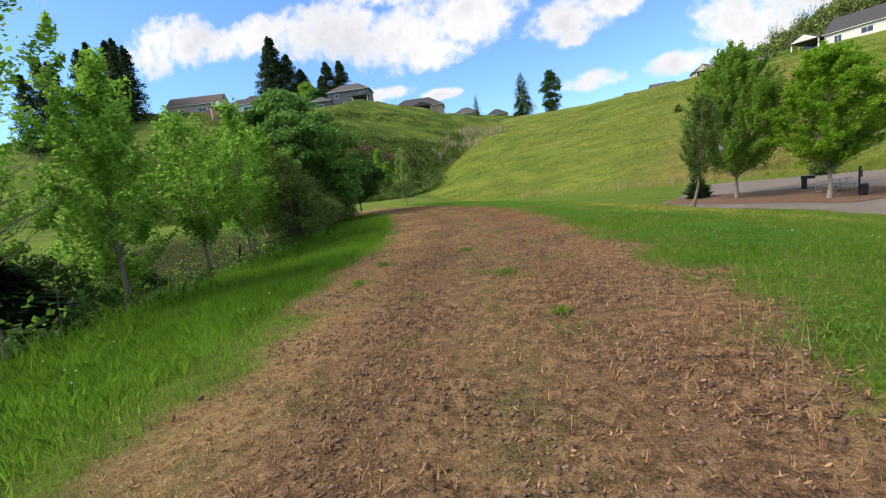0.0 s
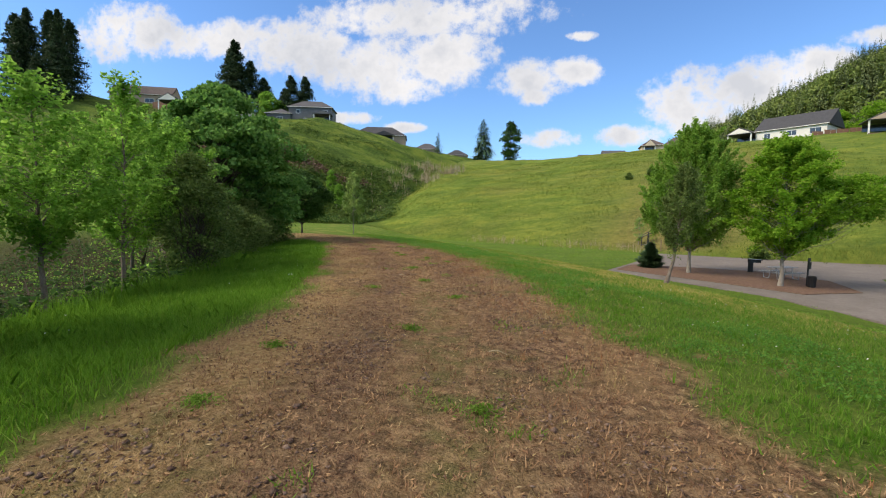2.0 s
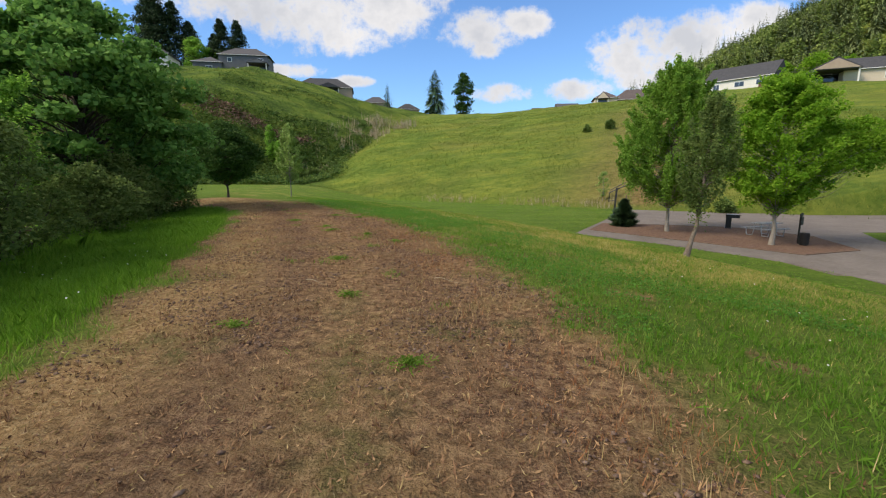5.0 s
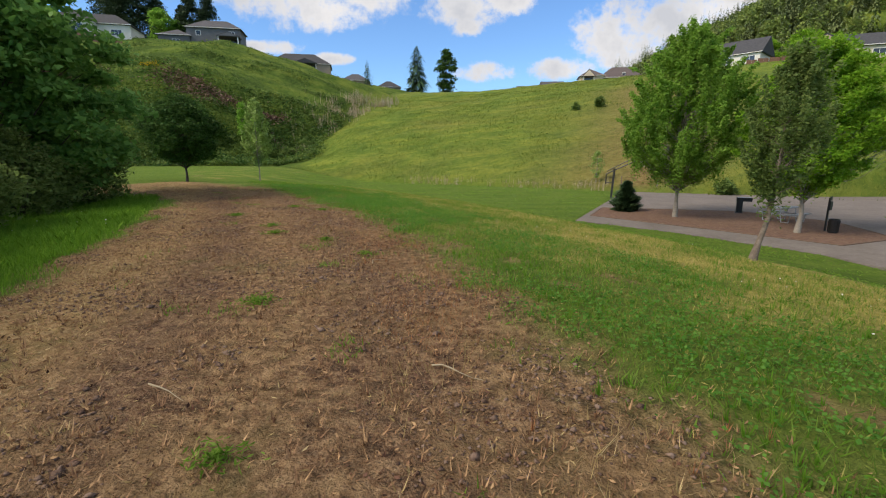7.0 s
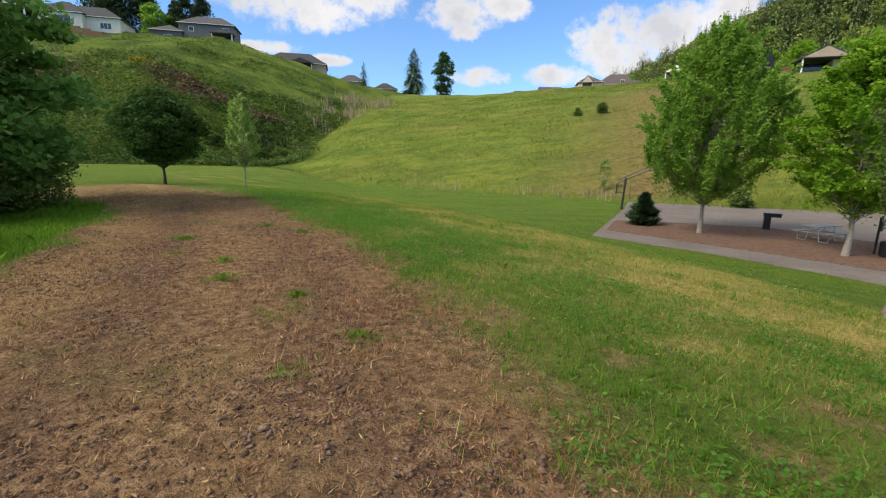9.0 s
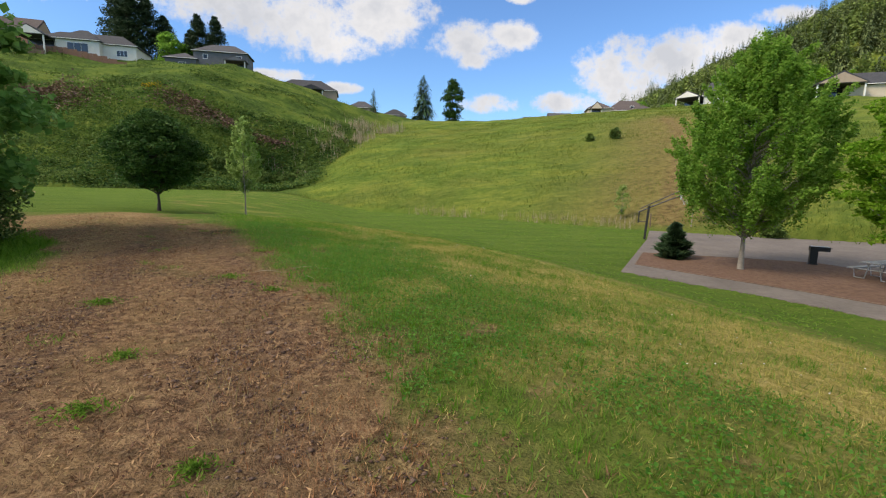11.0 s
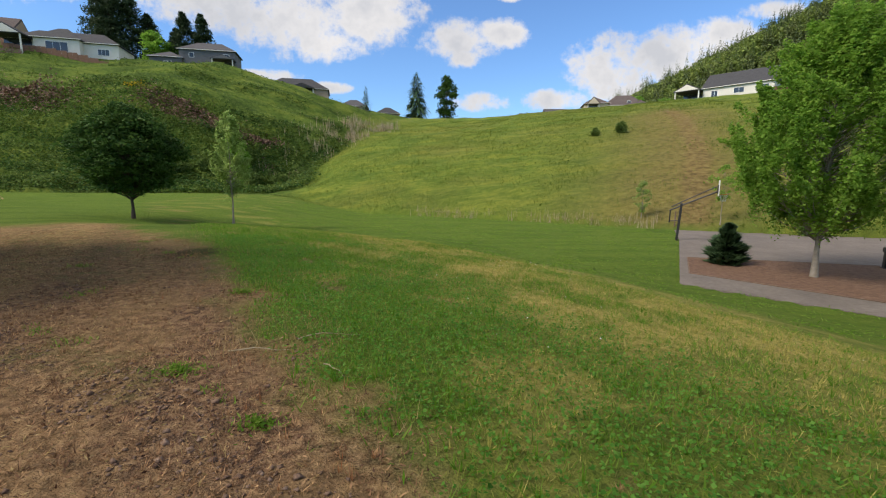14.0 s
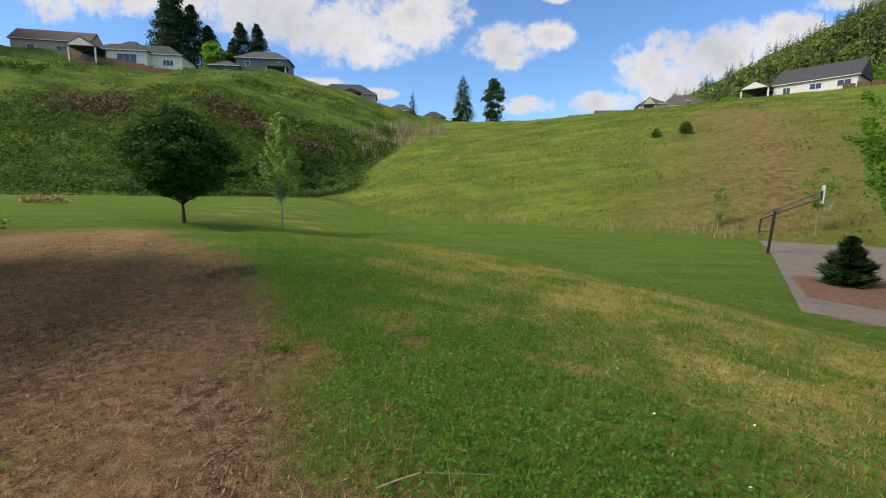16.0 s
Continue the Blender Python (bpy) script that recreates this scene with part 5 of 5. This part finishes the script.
def litter_bin(x, y):
    root = thing("litter_bin", "black ribbed litter bin by the mulch bed", "bin", pose(x, y, support(x, y)))
    n = 20
    prof = [(0.0, 0.175), (0.04, 0.185), (0.56, 0.2), (0.6, 0.21), (0.63, 0.21), (0.63, 0.185), (0.38, 0.178)]
    v = np.array([[r * np.cos(i * 2 * np.pi / n), r * np.sin(i * 2 * np.pi / n), z] for z, r in prof for i in range(n)])
    i, j = np.meshgrid(np.arange(len(prof) - 1), np.arange(n), indexing="ij")
    f = np.stack([i * n + j, i * n + (j + 1) % n, (i + 1) * n + (j + 1) % n, (i + 1) * n + j], -1).reshape(-1, 4)
    part("can", mesh_np("can", v, f, STEEL_BLACK), STEEL_BLACK, root)
    part("liner", mesh_np("liner", *tube(np.array([[0, 0, 0.5], [0, 0, 0.52]]), [0.178, 0.178], n), STEEL_BLACK), STEEL_BLACK, root)
    for k in range(16):
        a = k * math.pi / 8
        part("slat", rod([(0.19 * math.cos(a), 0.19 * math.sin(a), 0.05), (0.207 * math.cos(a), 0.207 * math.sin(a), 0.56)], 0.009, 5), STEEL_BLACK, root)


def post_station(x, y):
    root = thing("bag_station", "dark post with a small bag dispenser", "post", pose(x, y, support(x, y), 0, 0, 25))
    part("post", one_box(-0.035, 0.035, -0.035, 0.035, 0, 1.55, 0.004), STEEL_BLACK, root)
    part("dispenser", one_box(-0.11, 0.11, -0.1, -0.036, 0.98, 1.4, 0.012), STEEL_BLACK, root)
    part("sign_plate", one_box(-0.1, 0.1, -0.05, -0.036, 1.42, 1.62, 0.004), STEEL_BLACK, root)


def basketball_hoop(x, y, turn):
    root = thing("basketball_hoop", "black pole basketball hoop with white backboard", "basketball hoop", pose(x, y, COURT_Z, 0, 0, turn))
    part("pole", one_box(-0.075, 0.075, -0.075, 0.075, -0.05, 2.45, 0.01, m=pose(0, 0, 0, 0, 3, 0)), STEEL_BLACK, root)
    part("lower_arm", rod([(-0.55, 0, 1.95), (0.12, 0, 2.3), (2.05, 0, 3.22)], 0.05), STEEL_BLACK, root)
    part("upper_arm", rod([(-0.45, 0, 2.2), (0.1, 0, 2.52), (2.02, 0, 3.55)], 0.035), STEEL_BLACK, root)
    part("adjuster", rod([(-0.5, 0.06, 2.0), (-0.52, 0.06, 1.15)], 0.045), STEEL_BLACK, root)
    part("adjuster_link", rod([(-0.5, 0.06, 1.25), (0.0, 0.02, 1.3)], 0.03), STEEL_BLACK, root)
    board = part("backboard", one_box(2.12, 2.16, -0.68, 0.68, 2.95, 3.95, 0.01), BOARD, root, "white backboard")
    part("board_frame", one_box(2.06, 2.117, -0.3, 0.3, 3.1, 3.65, 0.006), STEEL_BLACK, root)
    ring = [(2.42 + 0.228 * math.cos(a), 0.228 * math.sin(a), 3.05) for a in np.linspace(0, 2 * math.pi, 21)]
    part("rim", rod(ring, 0.012, 6), RIM, root, "orange steel rim")
    for k in range(10):
        a = k * math.pi / 5
        part("net_cord", rod([(2.42 + 0.22 * math.cos(a), 0.22 * math.sin(a), 3.04), (2.42 + 0.16 * math.cos(a + 0.3), 0.16 * math.sin(a + 0.3), 2.82), (2.42 + 0.12 * math.cos(a), 0.12 * math.sin(a), 2.62)], 0.006, 4), BOARD, root)


picnic_table(16.7, 34.6, 20)
grill(16.7, 38.3, -28)
litter_bin(16.25, 30.9)
post_station(16.35, 31.45)
basketball_hoop(12.35, 48.1, -30)
stake = thing("tree_stake", "short weathered stake on the verge", "stake", pose(15.9, 55.2, support(15.9, 55.2)))
part("post", one_box(-0.04, 0.04, -0.04, 0.04, -0.1, 1.15, 0.006), TIMBER, stake)


def edging(poly):
    root = thing("bed_edging", "thin dark timber edging round the mulch bed", "edging")
    for (ax, ay), (bx, by) in zip(poly, poly[1:] + poly[:1]):
        d = math.hypot(bx - ax, by - ay)
        n = max(1, round(d / 2.4))
        for i in range(n):
            m = pose(ax + (bx - ax) * i / n, ay + (by - ay) * i / n, COURT_Z, 0, 0, math.degrees(math.atan2(by - ay, bx - ax)))
            ob = part("board", one_box(0.01, d / n - 0.01, -0.045, 0.0, -0.05, 0.032 + 0.006 * (i % 2), 0.005), TIMBER, root)
            ob.matrix_basis = m


edging(BED)


# ---- houses ----
def window(root, cx, z, w, h, y, panes=2):
    win = part("window", one_box(cx - w / 2 - 0.09, cx + w / 2 + 0.09, y - 0.06, y + 0.02, z - 0.09, z + h + 0.09, 0.01), TRIM, root, "white framed window")
    for i in range(panes):
        a = cx - w / 2 + i * w / panes
        part("pane", one_box(a + 0.04, a + w / panes - 0.04, y - 0.075, y - 0.064, z + 0.04, z + h - 0.04), GLASS, win)


def hip_roof(x0, x1, y0, y1, z, rise, over=0.5, ridge=None):
    """A roof body: hipped, or gabled where ridge is the gable's inset 0."""
    bm = bmesh.new()
    x0, x1, y0, y1 = x0 - over, x1 + over, y0 - over, y1 + over
    inset = (y1 - y0) / 2 if ridge is None else ridge
    inset = min(inset, (x1 - x0) / 2 - 0.01)
    ym = (y0 + y1) / 2
    low = [bm.verts.new(p) for p in ((x0, y0, z), (x1, y0, z), (x1, y1, z), (x0, y1, z))]
    eave = [bm.verts.new((v.co.x, v.co.y, z + 0.22)) for v in low]
    r0, r1 = bm.verts.new((x0 + inset, ym, z + 0.22 + rise)), bm.verts.new((x1 - inset, ym, z + 0.22 + rise))
    bm.faces.new(low[::-1])
    for i in range(4):
        j = (i + 1) % 4
        bm.faces.new((low[i], low[j], eave[j], eave[i]))
    bm.faces.new((eave[0], eave[1], r1, r0))
    bm.faces.new((eave[2], eave[3], r0, r1))
    bm.faces.new((eave[1], eave[2], r1))
    bm.faces.new((eave[3], eave[0], r0))
    return bm


def gable_end(x, y0, y1, z, rise, thick=0.2):
    bm = bmesh.new()
    a = [bm.verts.new((x, y0, z)), bm.verts.new((x, y1, z)), bm.verts.new((x, (y0 + y1) / 2, z + rise))]
    b = [bm.verts.new((v.co.x + thick, v.co.y, v.co.z)) for v in a]
    bm.faces.new(a)
    bm.faces.new(b[::-1])
    for i in range(3):
        j = (i + 1) % 3
        bm.faces.new((a[i], a[j], b[j], b[i]))
    return bm


def house(label, x, y, turn, blocks, wall, roof, windows=(), porch=None, chimney=None, lift=0.0, drop=4.5):
    """blocks: x0, x1, y0, y1, wall height, roof rise, ridge inset or None. The front looks along -y."""
    root = thing("house", label, "house", pose(x, y, float(height(x, y)) + lift, 0, 0, turn))
    for x0, x1, y0, y1, h, rise, ridge in blocks:
        part("wall", one_box(x0, x1, y0, y1, -drop, h), wall, root)
        part("roof", hip_roof(x0, x1, y0, y1, h, rise, 0.5, ridge), roof, root)
        part("gutter", one_box(x0 - 0.55, x1 + 0.55, y0 - 0.6, y0 - 0.503, h + 0.08, h + 0.22), TRIM, root)
        if ridge == 0:
            part("gable", gable_end(x1 + 0.505, y0, y1, h + 0.12, rise * 0.86, 0.06), roof if wall is not SIDING_TAN else wall, root)
    for cx, wz, w, h, yy, n in windows:
        window(root, cx, wz, w, h, yy, n)
    if porch:
        x0, x1, y0, y1, h, rise, mat = porch
        # a porch roof with its gable to the front
        m = pose((x0 + x1) / 2, (y0 + y1) / 2, 0, 0, 0, 90)
        hw, hl = (y1 - y0) / 2, (x1 - x0) / 2
        ob = part("porch_roof", hip_roof(-hw, hw, -hl, hl, h, rise, 0.35, 0), roof, root)
        ob.matrix_basis = m
        ob = part("porch_gable", gable_end(-hw - 0.42, -hl, hl, h + 0.15, rise * 0.88, 0.06), mat, root)
        ob.matrix_basis = m
        for px in (x0 + 0.1, x1 - 0.1):
            part("porch_post", one_box(px - 0.15, px + 0.15, y0, y0 + 0.3, -drop, h, 0.01), TRIM, root)
        part("porch_floor", one_box(x0, x1, y0, y1, -drop, -0.1), TIMBER, root)
        part("porch_back", one_box(x0 + 0.3, x1 - 0.3, y1 - 0.06, y1 - 0.01, 0, h - 0.1), GLASS, root)
    if chimney:
        cx, cy, top = chimney
        part("chimney", one_box(cx - 0.35, cx + 0.35, cy - 0.35, cy + 0.35, 2, top, 0.02), TRIM, root)
    return root


house("white single-storey house with covered patio and dark roof", -101, 141, 14, [(-13, 12, 0, 10, 3.5, 3.6, None), (-6, 4, -2, 6, 3.7, 3.4, None)], SIDING_WHITE, ROOF_GREY, [(-1, 0.7, 4.8, 2.3, -2, 3), (8.5, 0.8, 2.6, 1.5, 0, 3), (-11, 0.8, 1.6, 1.3, 0, 1)], porch=(-13.5, -7, -5, 0, 3.6, 2.2, SIDING_WHITE))
house("beige house with dark brown gabled roof", -133, 148, 18, [(-10, 10, 0, 9, 3.4, 4.0, 0)], SIDING_TAN, ROOF_BROWN, [(3, 0.8, 3, 1.4, 0, 2), (-5, 0.8, 2, 1.4, 0, 1)])
house("dark grey two-storey house on the hilltop", -79, 163, 12, [(-5, 11, 1, 10, 6.0, 3.2, None), (-13, -4, 0, 9, 3.2, 2.6, None)], SIDING_DARK, ROOF_DARK, [(-1.5, 3.9, 1.3, 1.3, 1, 1), (3, 0.3, 4.5, 1.7, 1, 3), (8.5, 3.9, 1.6, 1.3, 1, 2), (-8, 0.6, 2, 1.5, 0, 2)], porch=(5, 11, -2.5, 1, 3.0, 1.2, SIDING_DARK), lift=1.6)
house("grey house with broad hipped roof", -57, 191, 12, [(-12, 11, 0, 12, 3.2, 4.6, None)], SIDING_TAN, ROOF_GREY, [(-6, 0.6, 6, 1.8, 0, 3)], porch=(-2, 6, -3, 0, 3.0, 1.6, ROOF_GREY), lift=-0.8)
house("far roof showing over the hill shoulder", -42.5, 222, 5, [(-6, 6, 0, 9, 3.0, 3.4, None)], SIDING_TAN, ROOF_DARK, lift=-1.2)
house("small far gabled house below the saddle", -27, 222, 10, [(-5, 5, 0, 8, 2.4, 3.0, None)], SIDING_TAN, ROOF_GREY, lift=-1.6)
house("cream gabled house on the far ridge", 52.5, 184, -8, [(-4, 4, 0, 8, 3.0, 2.8, None)], SIDING_CREAM, ROOF_BROWN, porch=(-3.5, 0.5, -2, 0, 2.6, 2.4, SIDING_CREAM), lift=3.0)
house("brown hip-roofed house on the far ridge", 64, 186, -8, [(-8, 8, 0, 11, 3.2, 4.4, None)], SIDING_BROWN, ROOF_BROWN, [(1.0, 4.2, 1.2, 0.9, 0.8, 2)], lift=3.0)
house("distant low roof along the ridge", 40, 190, 0, [(-4, 4, 0, 7, 2.0, 1.8, 0)], SIDING_TAN, ROOF_DARK, lift=1.6)
house("distant low roof along the ridge", 31, 192, 0, [(-4, 4, 0, 7, 1.4, 1.4, 0)], SIDING_TAN, ROOF_DARK, lift=1.4)
house("long white house with grey gabled roof and porch", 77.5, 146, -48, [(-8, 9, 0, 12, 2.9, 4.7, 0)], SIDING_WHITE, ROOF_GREY, [(-5, 0.1, 1.6, 2.1, 0, 2), (1, 0.9, 2.4, 1.4, 0, 2), (6.5, 0.9, 2.6, 1.4, 0, 2)], porch=(-15, -8.4, -2, 4, 2.7, 1.9, SIDING_WHITE), chimney=(-7.0, 3.5, 5.6), lift=0.5)
house("tan house with grey roof and open porch", 93, 123, -20, [(-3, 16, 0, 11, 2.9, 3.6, 0)], SIDING_CREAM, ROOF_GREY, [(6, 0.8, 2.4, 1.4, 0, 2)], porch=(-10, -1, -3, 3, 2.9, 2.6, SIDING_TAN))


def fence(x0, y0, x1, y1, tall, mat, label):
    root = thing("fence", label, "fence")
    d = math.hypot(x1 - x0, y1 - y0)
    n = int(d / 2.4)
    ang = math.degrees(math.atan2(y1 - y0, x1 - x0))
    for i in range(n):
        x, y = x0 + (x1 - x0) * i / n, y0 + (y1 - y0) * i / n
        z = float(height(x, y))
        ob = part("post", one_box(-0.07, 0.07, -0.07, 0.07, -0.8, tall + 0.1, 0.01), mat, root)
        ob.matrix_basis = pose(x, y, z, 0, 0, ang)
        for k in range(2):
            ob = part("panel", one_box(0.08 + k * 1.16, 1.2 + k * 1.16, -0.03, 0.03, -0.5, tall - 0.03 * k, 0.008), mat, root)
            ob.matrix_basis = pose(x, y, z, 0, 0, ang)


fence(-121, 140, -113, 138.5, 2.0, TIMBER_RED, "reddish brown board fence by the patio house")
fence(-112, 135.5, -88, 138, 1.3, TIMBER_RED, "low brown retaining fence below the white house")
fence(78, 136, 91, 133, 1.1, TIMBER_RED, "brown board fence beside the long white house")
